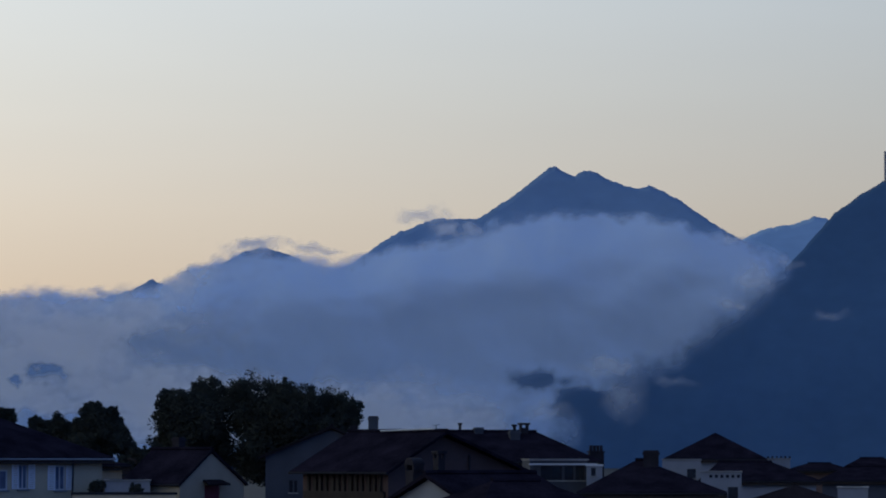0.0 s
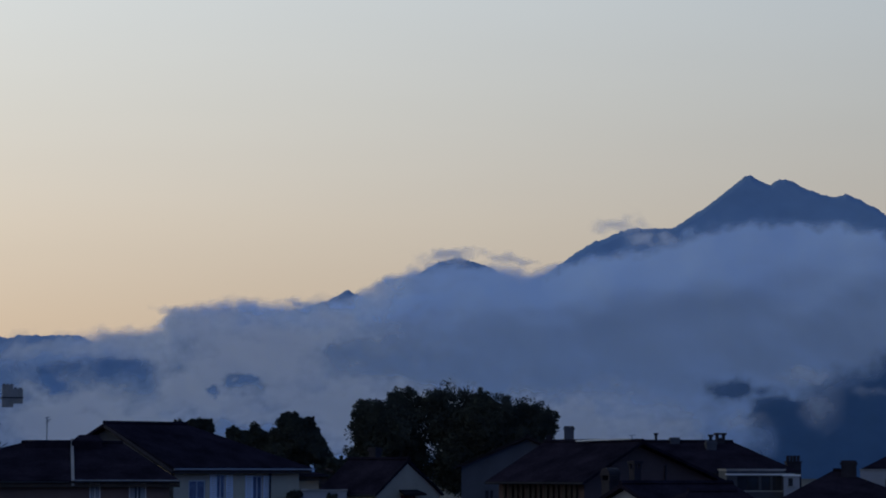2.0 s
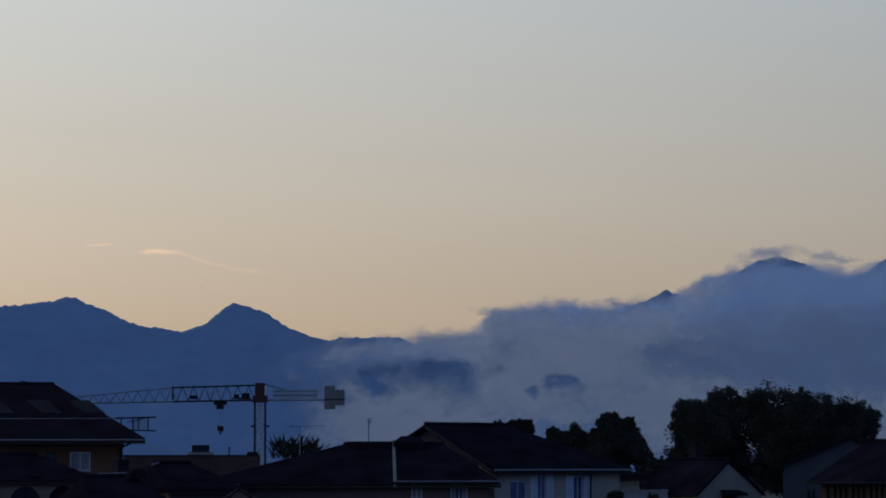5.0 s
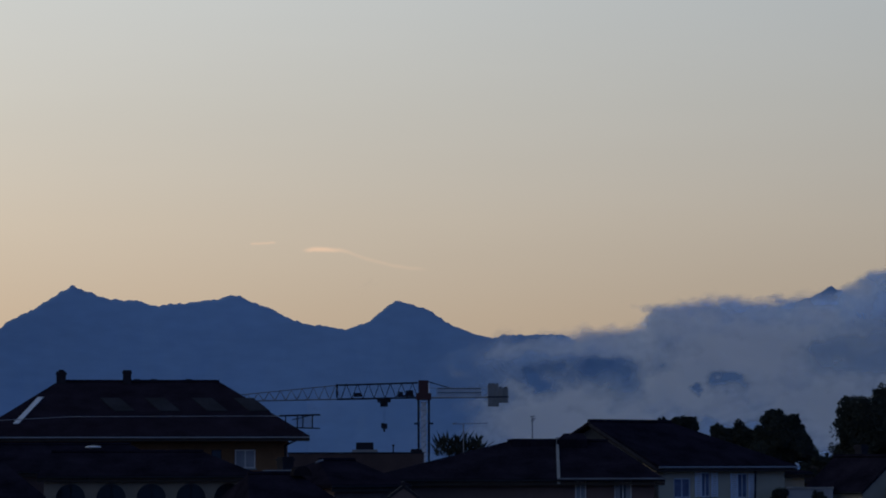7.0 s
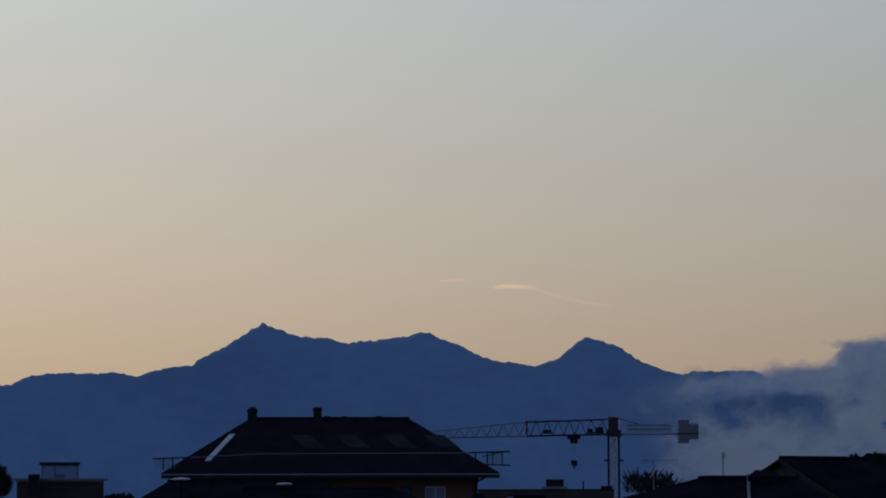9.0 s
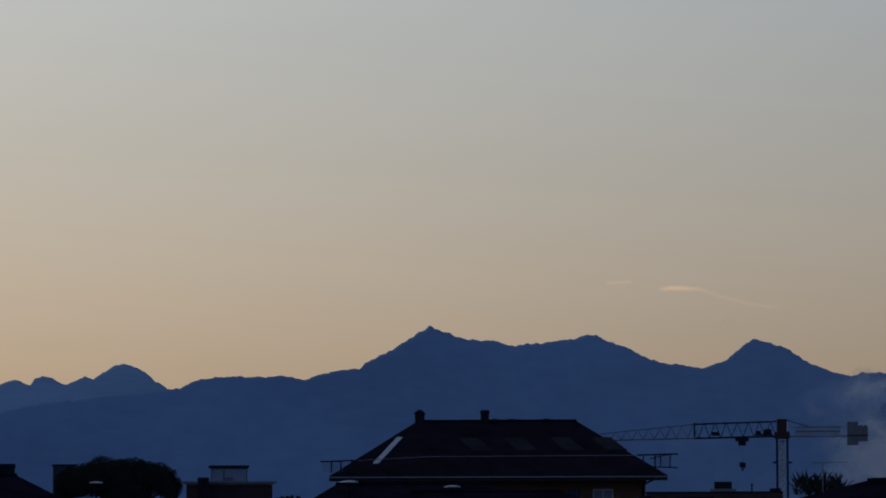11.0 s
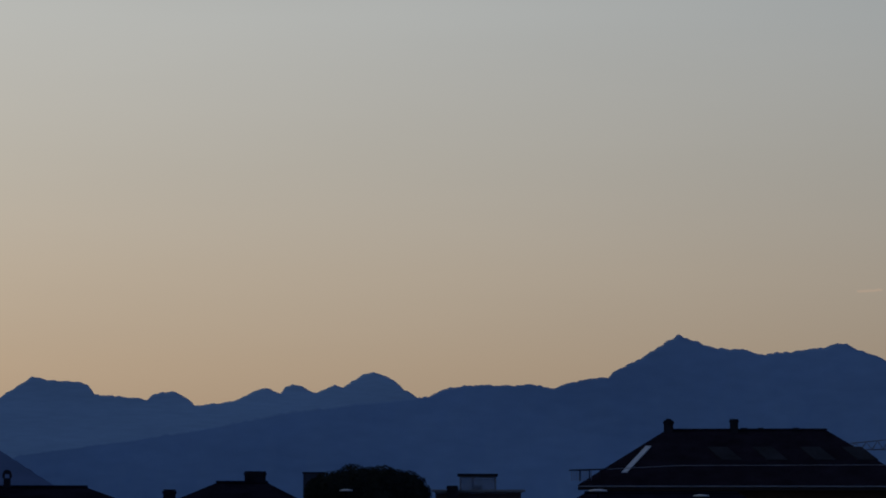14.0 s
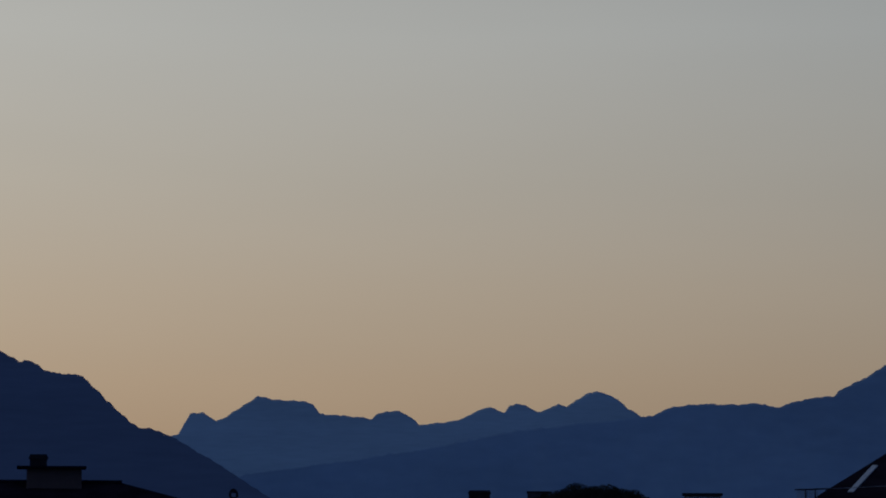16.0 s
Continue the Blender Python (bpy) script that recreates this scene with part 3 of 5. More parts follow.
class House:
    """A house whose front eave runs from a to b, with its walls, roof planes, gutters and windows."""

    def __init__(self, name, a, b, depth, ridge, form, wall, roof, label, hips=(0, 0), top=0.5, over=0.45, holes=(), category="house", gutter=M_STEEL, gable=None):
        a, b = Vector(a), Vector(b)
        self.eave = ez = a.z
        d = b - a
        self.L = ln = math.hypot(d.x, d.y)
        ang = math.atan2(d.y, d.x)
        self.e = thing(name, (a.x, a.y, 0), ang, label, category)
        self.inv = (Matrix.Translation((a.x, a.y, 0)) @ Matrix.Rotation(ang, 4, "Z")).inverted()
        self.D = dp = depth
        self.ridge = rz = ridge
        o, th = over, 0.3
        rise = (rz - ez) / (dp / 2 + o) * o if form == "side" else 0.0
        self.eave = ez = ez + rise
        wallz = ez - 0.12
        cut = []
        for lo, hi, style in holes:
            p, q = self.inv @ Vector(lo), self.inv @ Vector(hi)
            x0, x1 = max(0.1, min(p.x, q.x)), min(ln - 0.1, max(p.x, q.x))
            z0, z1 = min(p.z, q.z), min(max(p.z, q.z), wallz - 0.08)
            if x1 - x0 > 0.15 and z1 - z0 > 0.15:
                cut.append((x0, x1, z0, z1, style))
        part("wall", wall_panel(ln, 0, wallz, th, cut), wall, self.e)
        for x in (0, ln - th):
            part("wall", boxes((x, x + th, th, dp - th, 0, wallz)), wall, self.e)
        part("wall", boxes((0, ln, dp - th, dp, 0, wallz)), wall, self.e)
        for x0, x1, z0, z1, style in cut:
            window(self.e, x0, x1, z0, z1, style)
        r = self.e
        t = 0.16
        self.slopes = []
        if form == "side":
            hl, hr = hips
            s = (rz - ez) / (dp / 2)
            ye, ze = -o, ez - s * o
            xl, xr = -o, ln + o
            rl, rr = (hl if hl else -o), (ln - hr if hr else ln + o)
            self.slope(((xl, ye, ze), (xr, ye, ze), (rr, dp / 2, rz), (rl, dp / 2, rz)), roof)
            self.slope(((xr, dp + o, ze), (xl, dp + o, ze), (rl, dp / 2, rz), (rr, dp / 2, rz)), roof)
            if hl:
                self.slope(((xl, dp + o, ze), (xl, ye, ze), (rl, dp / 2, rz)), roof)
            else:
                part("gable", gable_piece(((0, 0.01, wallz), (0, dp - 0.01, wallz), (0, dp / 2, rz - t - 0.05)), th, "x"), gable or wall, r)
            if hr:
                self.slope(((xr, ye, ze), (xr, dp + o, ze), (rr, dp / 2, rz)), roof)
            else:
                part("gable", gable_piece(((ln, 0.01, wallz), (ln, dp - 0.01, wallz), (ln, dp / 2, rz - t - 0.05)), -th, "x"), wall, r)
            part("ridge_cap", bars(0.24, ((rl, dp / 2, rz + 0.02), (rr, dp / 2, rz + 0.02))), roof, r)
            part("gutter", bars(0.11, ((xl, ye - 0.05, ze - 0.1), (xr, ye - 0.05, ze - 0.1))), gutter, r, "pale metal gutter")
            part("fascia", boxes((xl, xr, ye + 0.01, ye + 0.05, ze - 0.34, ze - 0.17)), M_WOOD, r)
        elif form == "front":
            ax = top * ln
            sl, sr = (rz - ez) / ax, (rz - ez) / (ln - ax)
            self.slope(((-o, -o, ez - sl * o), (ax, -o, rz), (ax, dp + o, rz), (-o, dp + o, ez - sl * o)), roof)
            self.slope(((ax, -o, rz), (ln + o, -o, ez - sr * o), (ln + o, dp + o, ez - sr * o), (ax, dp + o, rz)), roof)
            for y, q in ((0, th), (dp, -th)):
                part("gable", gable_piece(((0.01, y, wallz), (ln - 0.01, y, wallz), (ax, y, rz - t - 0.06)), q, "y"), wall, r)
            part("ridge_cap", bars(0.24, ((ax, -o, rz + 0.02), (ax, dp + o, rz + 0.02))), roof, r)
            part("gutter", bars(0.13, ((-o - 0.05, -o, ez - sl * o - 0.1), (-o - 0.05, dp + o, ez - sl * o - 0.1))), gutter, r)
            part("gutter", bars(0.13, ((ln + o + 0.05, -o, ez - sr * o - 0.1), (ln + o + 0.05, dp + o, ez - sr * o - 0.1))), gutter, r)
        else:
            part("roof", boxes((0.02, ln - 0.02, 0.02, dp - 0.02, wallz, ez - 0.04)), roof, r)
            part("coping", boxes((-0.06, ln + 0.06, -0.06, 0.3, ez - 0.1, ez), (-0.06, ln + 0.06, dp - 0.3, dp + 0.06, ez - 0.1, ez), (-0.06, 0.3, 0.3, dp - 0.3, ez - 0.1, ez), (ln - 0.3, ln + 0.06, 0.3, dp - 0.3, ez - 0.1, ez)), gutter, r)

    def slope(self, pts, roof):
        ob = part("roof_slope", slab(pts, 0.16), roof, self.e)
        self.slopes.append(ob)
        return ob

    def local(self, p):
        return self.inv @ Vector(p)

    def chimney(self, low, high, width, kind="cap", mat=None, y=None):
        """A stack whose foot and top are given as places; y sets it on that line of the roof."""
        lo, hi = self.local(low), self.local(high)
        yy = lo.y if y is None else y
        w, x, z0, z1 = width / 2, lo.x, lo.z - 0.9, hi.z
        mat = mat or M_BRICK
        if kind == "pipe":
            c = part("flue_pipe", bars(width, ((x, yy, z0), (x, yy, z1 - 0.12))), M_STEEL, self.e)
            part("cowl", bars(width * 1.8, ((x, yy, z1 - 0.12), (x, yy, z1))), M_STEEL, c)
            return c
        if kind == "cap":
            c = part("chimney", boxes((x - w, x + w, yy - w, yy + w, z0, z1 - 0.3)), mat, self.e)
            part("chimney_cap", boxes((x - w * 1.35, x + w * 1.35, yy - w * 1.35, yy + w * 1.35, z1 - 0.12, z1)), M_BRICK, c)
            k = w * 0.8
            for u, v in ((-1, -1), (-1, 1), (1, -1), (1, 1)):
                part("chimney_leg", boxes((x + u * k - 0.05, x + u * k + 0.05, yy + v * k - 0.05, yy + v * k + 0.05, z1 - 0.3, z1 - 0.12)), mat, c)
        elif kind == "pots":
            c = part("chimney", boxes((x - w, x + w, yy - 0.3, yy + 0.3, z0, z1 - 0.35), (x - w - 0.06, x + w + 0.06, yy - 0.36, yy + 0.36, z1 - 0.43, z1 - 0.352)), mat, self.e)
            for i in range(4):
                px = x - w + (i + 0.5) * w / 2
                part("chimney_pot", bars(0.2, ((px, yy, z1 - 0.36), (px, yy, z1))), M_BRICK, c, "dark clay chimney pot")
        elif kind == "hood":
            c = part("chimney", boxes((x - w, x + w, yy - w, yy + w, z0, z1 - w - 0.2)), mat, self.e)
            for u in (-1, 1):
                part("chimney_leg", boxes((x + u * w - 0.06, x + u * w + 0.06, yy - w, yy + w, z1 - w - 0.198, z1 - w)), mat, c)
            part("chimney_hood", hood(x, yy, z1 - w + 0.002, w * 1.25, w * 2.3), M_BRICK, c, "half-round chimney hood")
        else:
            c = part("chimney", boxes((x - w, x + w, yy - w, yy + w, z0, z1), (x - w - 0.05, x + w + 0.05, yy - w - 0.05, yy + w + 0.05, z1 - 0.22, z1 - 0.1)), mat, self.e)
        return c


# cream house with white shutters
# grey gable: dimness of this side of the cream house put into colour
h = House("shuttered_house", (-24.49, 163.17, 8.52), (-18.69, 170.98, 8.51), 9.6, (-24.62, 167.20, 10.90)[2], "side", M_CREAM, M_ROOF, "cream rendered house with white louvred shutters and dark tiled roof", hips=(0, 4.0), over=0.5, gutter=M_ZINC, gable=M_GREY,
          holes=[((-23.68, 164.00, 6.79), (-22.94, 165.01, 7.85), "plain"), ((-22.48, 165.68, 6.83), (-22.06, 166.24, 8.15), "shutter"), ((-20.81, 167.92, 6.75), (-20.35, 168.58, 8.09), "shutter")])
part("downpipe", bars(0.1, (h.local((-20.11, 168.81, 8.36)) - Vector((0, 0.12, 0)), Vector((h.local((-20.11, 168.81, 8.36)).x, -0.12, 0.3)))), M_STEEL, h.e, "dark downpipe")
part("verge_board", bars(0.22, ((-0.52, -0.5, h.eave - 0.5), (-0.52, 4.7, h.ridge - 0.2))), M_BRICK, h.e)
h = House("annex", (-20.22, 170.81, 8.14), (-17.82, 173.09, 8.08), 6.0, (-18.94, 172.97, 8.83)[2], "side", M_CREAM, M_ROOF, "low cream annex with a dark tiled roof and a door", hips=(0, 2.0), over=0.35,
          holes=[((-19.25, 171.93, 6.65), (-18.85, 171.97, 7.55), "plain")])
h = House("roof_terrace", (-18.10, 167.02, 7.34), (-15.70, 167.27, 7.34), 5.0, 0, "flat", M_WHITE, M_CONC, "pale rendered terrace block with a parapet", gutter=M_CONC)
h = House("back_roof_house", (-19.50, 182.96, 7.56), (-16.80, 183.23, 7.56), 5.0, (-18.39, 185.09, 8.38)[2], "side", M_PINK, M_ROOF_B, "low brown-roofed house behind a terrace", hips=(0.5, 0.5), over=0.2)
h = House("garden_wall_block", (-18.88, 158.88, 6.73), (-13.63, 159.42, 6.67), 2.5, 0, "flat", M_CREAM, M_CONC, "low cream block with a dark coping", gutter=M_STEEL)

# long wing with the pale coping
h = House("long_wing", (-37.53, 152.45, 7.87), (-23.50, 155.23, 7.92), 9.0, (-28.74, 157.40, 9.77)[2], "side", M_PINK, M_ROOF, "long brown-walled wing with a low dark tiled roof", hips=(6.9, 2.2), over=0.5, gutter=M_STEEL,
          holes=[((-27.63, 155.56, 6.64), (-27.09, 155.66, 7.76), "curtain"), ((-25.69, 155.90, 6.64), (-24.84, 156.04, 7.75), "curtain")])
lx = h.local((-28.52, 155.40, 9.22)).x
part("gutter", bars(0.1, ((lx, -0.62, h.eave - 0.2), (h.L + 0.5, -0.62, h.eave - 0.2))), M_CRANE_GREY, h.e, "dull metal gutter")
part("coping_strip", slab(((lx, -0.5, h.eave - 0.16), (lx + 0.15, -0.5, h.eave - 0.16), (lx + 0.15, 4.5, h.ridge + 0.22), (lx, 4.5, h.ridge + 0.22)), 0.3), M_CONC, h.e, "pale coping across the roof")
lx = h.local((-30.58, 153.99, 9.22)).x
part("raised_ridge", boxes((lx, lx + 2.3, 3.8, 5.4, h.ridge - 0.3, h.ridge + 0.14)), M_ROOF, h.e)
part("ridge_hump", slab(((lx + 2.35, 3.6, h.ridge + 0.1), (lx + 3.9, 3.6, h.ridge + 0.1), (lx + 3.75, 4.5, h.ridge + 0.42), (lx + 2.75, 4.5, h.ridge + 0.42)), 0.5), M_ROOF, h.e)

# small gabled house with the red window
h = House("gabled_cottage", (-14.13, 167.40, 7.22), (-10.94, 171.65, 7.19), 4.2, (-12.66, 169.53, 8.98)[2], "front", M_SAND, M_ROOF, "small cream gabled house with a red window under a canopy", top=0.48, over=0.12,
          holes=[((-13.01, 169.10, 6.07), (-12.13, 169.97, 7.08), "plain")])
p, q = h.local((-13.21, 168.88, 7.21)), h.local((-11.93, 170.18, 7.20))
part("canopy", slab(((p.x, -0.55, p.z - 0.1), (q.x, -0.55, p.z - 0.1), (q.x - 0.15, 0, p.z + 0.12), (p.x + 0.15, 0, p.z + 0.12)), 0.1), M_ROOF_B, h.e, "small tiled canopy")
p, q = h.local((-12.98, 169.10, 6.07)), h.local((-12.16, 169.97, 7.05))
part("red_shutter", boxes((p.x, q.x, 0.02, 0.08, p.z, q.z)), M_RED, h.e, "closed red shutter")
h.chimney((-14.05, 171.43, 9.05), (-14.05, 171.43, 9.64), 0.5, "plain", y=3.0)

# grey gabled house
h = House("grey_house", (-10.85, 190.69, 8.77), (-3.24, 190.97, 8.78), 9.0, (-6.82, 191.88, 10.48)[2], "front", M_GREY, M_ROOF_B, "grey rendered house with a broad gable and brown roof", top=0.53, over=0.35,
          holes=[((-9.53, 190.66, 8.54), (-9.16, 190.68, 9.13), "dark"), ((-9.39, 190.67, 6.40), (-9.18, 190.68, 7.13), "dark"), ((-9.08, 190.68, 6.40), (-8.91, 190.69, 7.13), "dark"), ((-7.63, 190.75, 8.03), (-7.29, 190.76, 8.79), "dark")])
h.chimney((-4.25, 190.95, 10.09), (-4.25, 190.95, 11.09), 0.6, "plain", M_GREY, y=1.0)
h.chimney((-5.43, 190.92, 9.92), (-5.43, 190.92, 10.54), 0.4, "plain", M_BRICK, y=1.5)

# brown house with the timber gallery
h = House("gallery_house", (-2.80, 159.98, 8.07), (3.88, 166.45, 8.06), 6.6, (-0.34, 162.50, 9.92)[2], "front", M_UMBER, M_ROOF, "brown rendered house with a timber gallery under a dark roof", top=0.40, over=0.5,
          holes=[((0.28, 163.00, 8.18), (0.66, 163.00, 9.57), "dark")])
p = h.local((-2.80, 159.98, 7.66))
zt, zb = p.z, p.z - 30 * 0.0291
for i in range(13):
    y = 0.5 + i * 0.46
    part("gallery_post", boxes((-0.16, -0.02, y - 0.06 - 0.05 * (i * 7 % 3), y + 0.09, zb, zt)), M_WOOD, h.e, "dark timber post")
part("gallery_rail", boxes((-0.18, -0.02, 0.2, 6.4, zb - 0.14, zb - 0.002)), M_WOOD, h.e)
# dark boards added over the lower wall in place of its shade
part("gallery_apron", boxes((-0.14, -0.02, 0.2, 6.4, zb - 1.7, zb - 0.142)), M_WOOD, h.e, "dark boards added for the shade below a gallery")
part("gallery_beam", boxes((-0.2, -0.02, 0.1, 6.5, zt + 0.002, zt + 0.2)), M_WOOD, h.e)
part("ridge_flashing", bars(0.1, ((h.L * 0.4 - 0.1, 0.3, h.ridge + 0.12), (h.L * 0.4 - 0.35, 4.2, h.ridge + 0.02))), M_PAINT, h.e, "pale ridge flashing")
part("downpipe", bars(0.1, ((h.L * 0.62, -0.08, 0.3), (h.L * 0.62, -0.08, h.eave + 0.6))), M_STEEL, h.e)

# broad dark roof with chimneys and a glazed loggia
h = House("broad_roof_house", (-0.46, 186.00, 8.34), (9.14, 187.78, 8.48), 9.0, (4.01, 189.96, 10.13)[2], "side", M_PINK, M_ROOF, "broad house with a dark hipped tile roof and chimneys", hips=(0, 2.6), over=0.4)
h.chimney((1.42, 188.99, 10.15), (1.42, 188.99, 10.66), 0.16, "pipe", y=4.6)
h.chimney((2.55, 188.98, 9.98), (2.55, 188.98, 10.39), 0.55, "plain", M_GREY, y=4.4)
h.chimney((4.64, 188.94, 9.74), (4.64, 188.94, 10.19), 0.6, "plain", M_GREY, y=3.4)
h.chimney((4.64, 188.94, 10.08), (4.64, 188.94, 10.56), 0.2, "pipe", y=3.4)
h.chimney((5.46, 188.92, 9.91), (5.46, 188.92, 10.67), 0.5, "cap", y=4.4)
h.chimney((10.35, 187.76, 8.21), (10.35, 187.76, 9.3), 0.88, "pots", M_BRICK, y=4.6)
# grey wall: the shadow under the eave is put into its colour
h = House("glazed_loggia", (4.98, 177.93, 8.48), (8.29, 178.21, 8.48), 4.0, 0, "flat", M_GREY, M_ZINC, "dim loggia with three dark panes under a white eave", gutter=M_CONC,
          holes=[((5.60, 177.91, 7.26), (6.82, 177.87, 8.06), "dark"), ((6.98, 177.86, 7.26), (7.50, 177.84, 8.06), "dark"), ((7.62, 177.84, 7.26), (8.14, 177.81, 8.06), "dark")])
part("eave_board", boxes((-0.1, h.L + 0.5, -0.5, -0.3, h.eave - 0.36, h.eave - 0.27)), M_PAINT, h.e, "white eave board")
h = House("white_side_room", (8.11, 175.81, 8.16), (9.00, 175.77, 8.16), 4.0, 0, "flat", M_WHITE, M_ZINC, "small white rendered room with a window", gutter=M_PAINT,
          holes=[((8.37, 175.80, 7.53), (8.62, 175.79, 7.97), "dark")])

# roofs in front with the pale gable
h = House("white_gable_house", (-2.10, 125.99, 6.84), (1.10, 122.00, 6.89), 5.2, (-0.60, 124.00, 7.90)[2], "front", M_WHITE, M_ROOF, "house with a white gable and a dark tiled roof", top=0.5, over=0.3)
h.chimney((-1.16, 126.6, 7.75), (-1.16, 126.6, 8.46), 0.5, "hood")
h.chimney((-0.15, 126.00, 8.1), (-0.15, 126.00, 8.80), 0.34, "cap")
h = House("low_dark_house", (6.83, 149.84, 6.91), (13.23, 149.42, 6.76), 9.0, (8.71, 151.75, 8.40)[2], "side", M_PINK, M_ROOF, "low house with a wide dark hipped roof", hips=(2.4, 3.6), over=0.4)
h.chimney((10.27, 153.66, 8.21), (10.27, 153.66, 8.90), 0.75, "plain", y=3.8)
h = House("front_dark_house", (1.55, 111.99, 6.60), (6.12, 113.84, 6.57), 6.0, (4.51, 114.91, 7.66)[2], "side", M_PINK, M_ROOF, "dark tiled house in the front row", hips=(1.5, 1.5), over=0.4)

# white houses and the pyramid roof
h = House("pyramid_roof_house", (16.72, 231.40, 8.52), (23.71, 230.78, 8.49), 7.0, (20.45, 234.11, 10.44)[2], "side", M_WHITE, M_ROOF, "white house under a dark pyramid roof", hips=(3.5, 3.5), over=0.3)
h = House("white_block", (15.60, 221.45, 8.48), (18.32, 221.24, 8.49), 5.0, 0, "flat", M_WHITE, M_CONC, "white rendered block with one dark window", gutter=M_CONC, holes=[((17.35, 221.32, 7.08), (17.96, 221.27, 7.76), "dark")])
h = House("pierced_white_block", (16.91, 204.30, 7.67), (19.56, 204.07, 7.60), 5.0, 0, "flat", M_WHITE, M_CONC, "white block with a row of small square openings", gutter=M_CONC, holes=[((18.67, 204.15, 5.61), (19.33, 204.09, 6.64), "dark")])
for x in range(6):
    p = h.local((17.57, 204.25, 7.34))
    part("vent_hole", boxes((p.x + x * 0.36 - 0.1, p.x + x * 0.36 + 0.1, -0.02, 0.04, p.z - 0.1, p.z + 0.1)), M_STEEL, h.e, "small square dark vent")
h = House("white_row_house", (17.97, 215.25, 7.01), (25.68, 214.47, 6.98), 8.0, (22.49, 218.85, 8.25)[2], "side", M_WHITE, M_ROOF, "white row house with a dark low roof", hips=(1.0, 3.0), over=0.35)
h = House("terrace_block", (24.75, 238.72, 8.53), (26.59, 238.52, 8.53), 4.0, 0, "flat", M_WHITE, M_CONC, "pale roof terrace with a pierced parapet", gutter=M_CONC)
for i in range(6):
    part("parapet_post", boxes((0.1 + i * 0.33, 0.24 + i * 0.33, 0, 0.2, h.eave + 0.002, h.eave + 0.16)), M_STEEL, h.e)
h = House("small_hipped_house", (14.76, 151.28, 6.36), (19.36, 150.76, 6.37), 5.0, (17.24, 153.03, 7.22)[2], "side", M_CREAM, M_ROOF_B, "small house with a dark hipped roof", hips=(2.3, 2.3), over=0.3)
h = House("white_wall_house", (24.12, 190.48, 6.77), (25.95, 190.24, 6.71), 6.0, 0, "flat", M_WHITE, M_CONC, "plain white wall block", gutter=M_CONC)
h = House("far_dark_house", (36.37, 327.99, 7.30), (42.81, 327.21, 7.31), 9.0, (40.08, 331.59, 8.01)[2], "side", M_PINK, M_ROOF, "far house with a low dark roof", hips=(2, 2))
h = House("far_dark_house", (41.23, 317.33, 7.69), (46.87, 316.55, 7.70), 9.0, (44.62, 320.91, 8.56)[2], "side", M_PINK, M_ROOF, "far house with a low dark roof", hips=(1.2, 2))
h = House("far_front_house", (32.63, 268.02, 6.65), (41.43, 266.80, 6.67), 9.0, (37.73, 271.39, 7.81)[2], "side", M_GREY, M_ROOF, "dark-roofed house by the town's edge", hips=(2, 2))

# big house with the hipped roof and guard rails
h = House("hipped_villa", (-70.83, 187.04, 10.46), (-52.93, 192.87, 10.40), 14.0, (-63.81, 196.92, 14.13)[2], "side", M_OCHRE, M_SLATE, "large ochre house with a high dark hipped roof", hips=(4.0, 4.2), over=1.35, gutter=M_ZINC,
          holes=[((-56.16, 191.95, 8.40), (-54.91, 192.31, 9.59), "blind"), ((-57.61, 191.52, 8.40), (-56.99, 191.71, 9.59), "dark"), ((-63.58, 189.63, 8.42), (-62.56, 189.96, 9.60), "dark")])
h.chimney((-68.73, 194.20, 14.09), (-68.73, 194.20, 14.80), 0.62, "plain", y=7.0)
h.chimney((-68.73, 194.20, 14.54), (-68.73, 194.20, 14.91), 0.2, "pipe", y=7.0)
h.chimney((-64.64, 195.60, 14.10), (-64.64, 195.60, 14.88), 0.55, "plain", y=6.9)
part("soffit", boxes((-1.2, h.L + 1.2, -1.2, -0.01, h.eave - 0.92, h.eave - 0.84)), M_WOOD, h.e, "brown boarded soffit")
part("cornice", boxes((-0.06, h.L + 0.06, -0.14, -0.004, h.eave - 1.12, h.eave - 0.925)), M_OCHRE, h.e)
part("downpipe", bars(0.12, ((h.L - 0.15, -0.12, 0.3), (h.L - 0.15, -0.12, h.eave - 1.2)), ((h.L - 0.15, -0.12, h.eave - 1.2), (h.L + 0.75, -1.3, h.eave - 0.75))), M_STEEL, h.e, "dark downpipe")


def on_slope(hs, p, over):
    """Height of the front slope of a house over its line y."""
    return hs.eave + (hs.ridge - hs.eave) / (hs.D / 2) * p + over


for u in ((-64.62, 192.44, 12.04), (-61.84, 193.35, 12.03), (-58.91, 194.26, 12.03), (-56.31, 195.04, 12.03)):
    x = h.local(u).x
    y0, y1 = 2.3, 4.3
    part("skylight", slab(((x + 0.2, y0, on_slope(h, y0, 0.06)), (x + 1.5, y0, on_slope(h, y0, 0.06)), (x + 0.5, y1, on_slope(h, y1, 0.06)), (x - 0.8, y1, on_slope(h, y1, 0.06))), 0.05), M_SKYLIGHT, h.e, "dim slanted roof light")
x0, x1 = h.local((-69.87, 188.46, 10.92)).x, h.local((-69.22, 191.90, 12.86)).x
part("hip_flashing", slab(((x0, 0.4, on_slope(h, 0.4, 0.08)), (x0 + 0.36, 0.4, on_slope(h, 0.4, 0.08)), (x1 + 0.12, 4.4, on_slope(h, 4.4, 0.08)), (x1 - 0.25, 4.4, on_slope(h, 4.4, 0.08))), 0.06), M_PAINT, h.e, "pale metal strip on the roof")
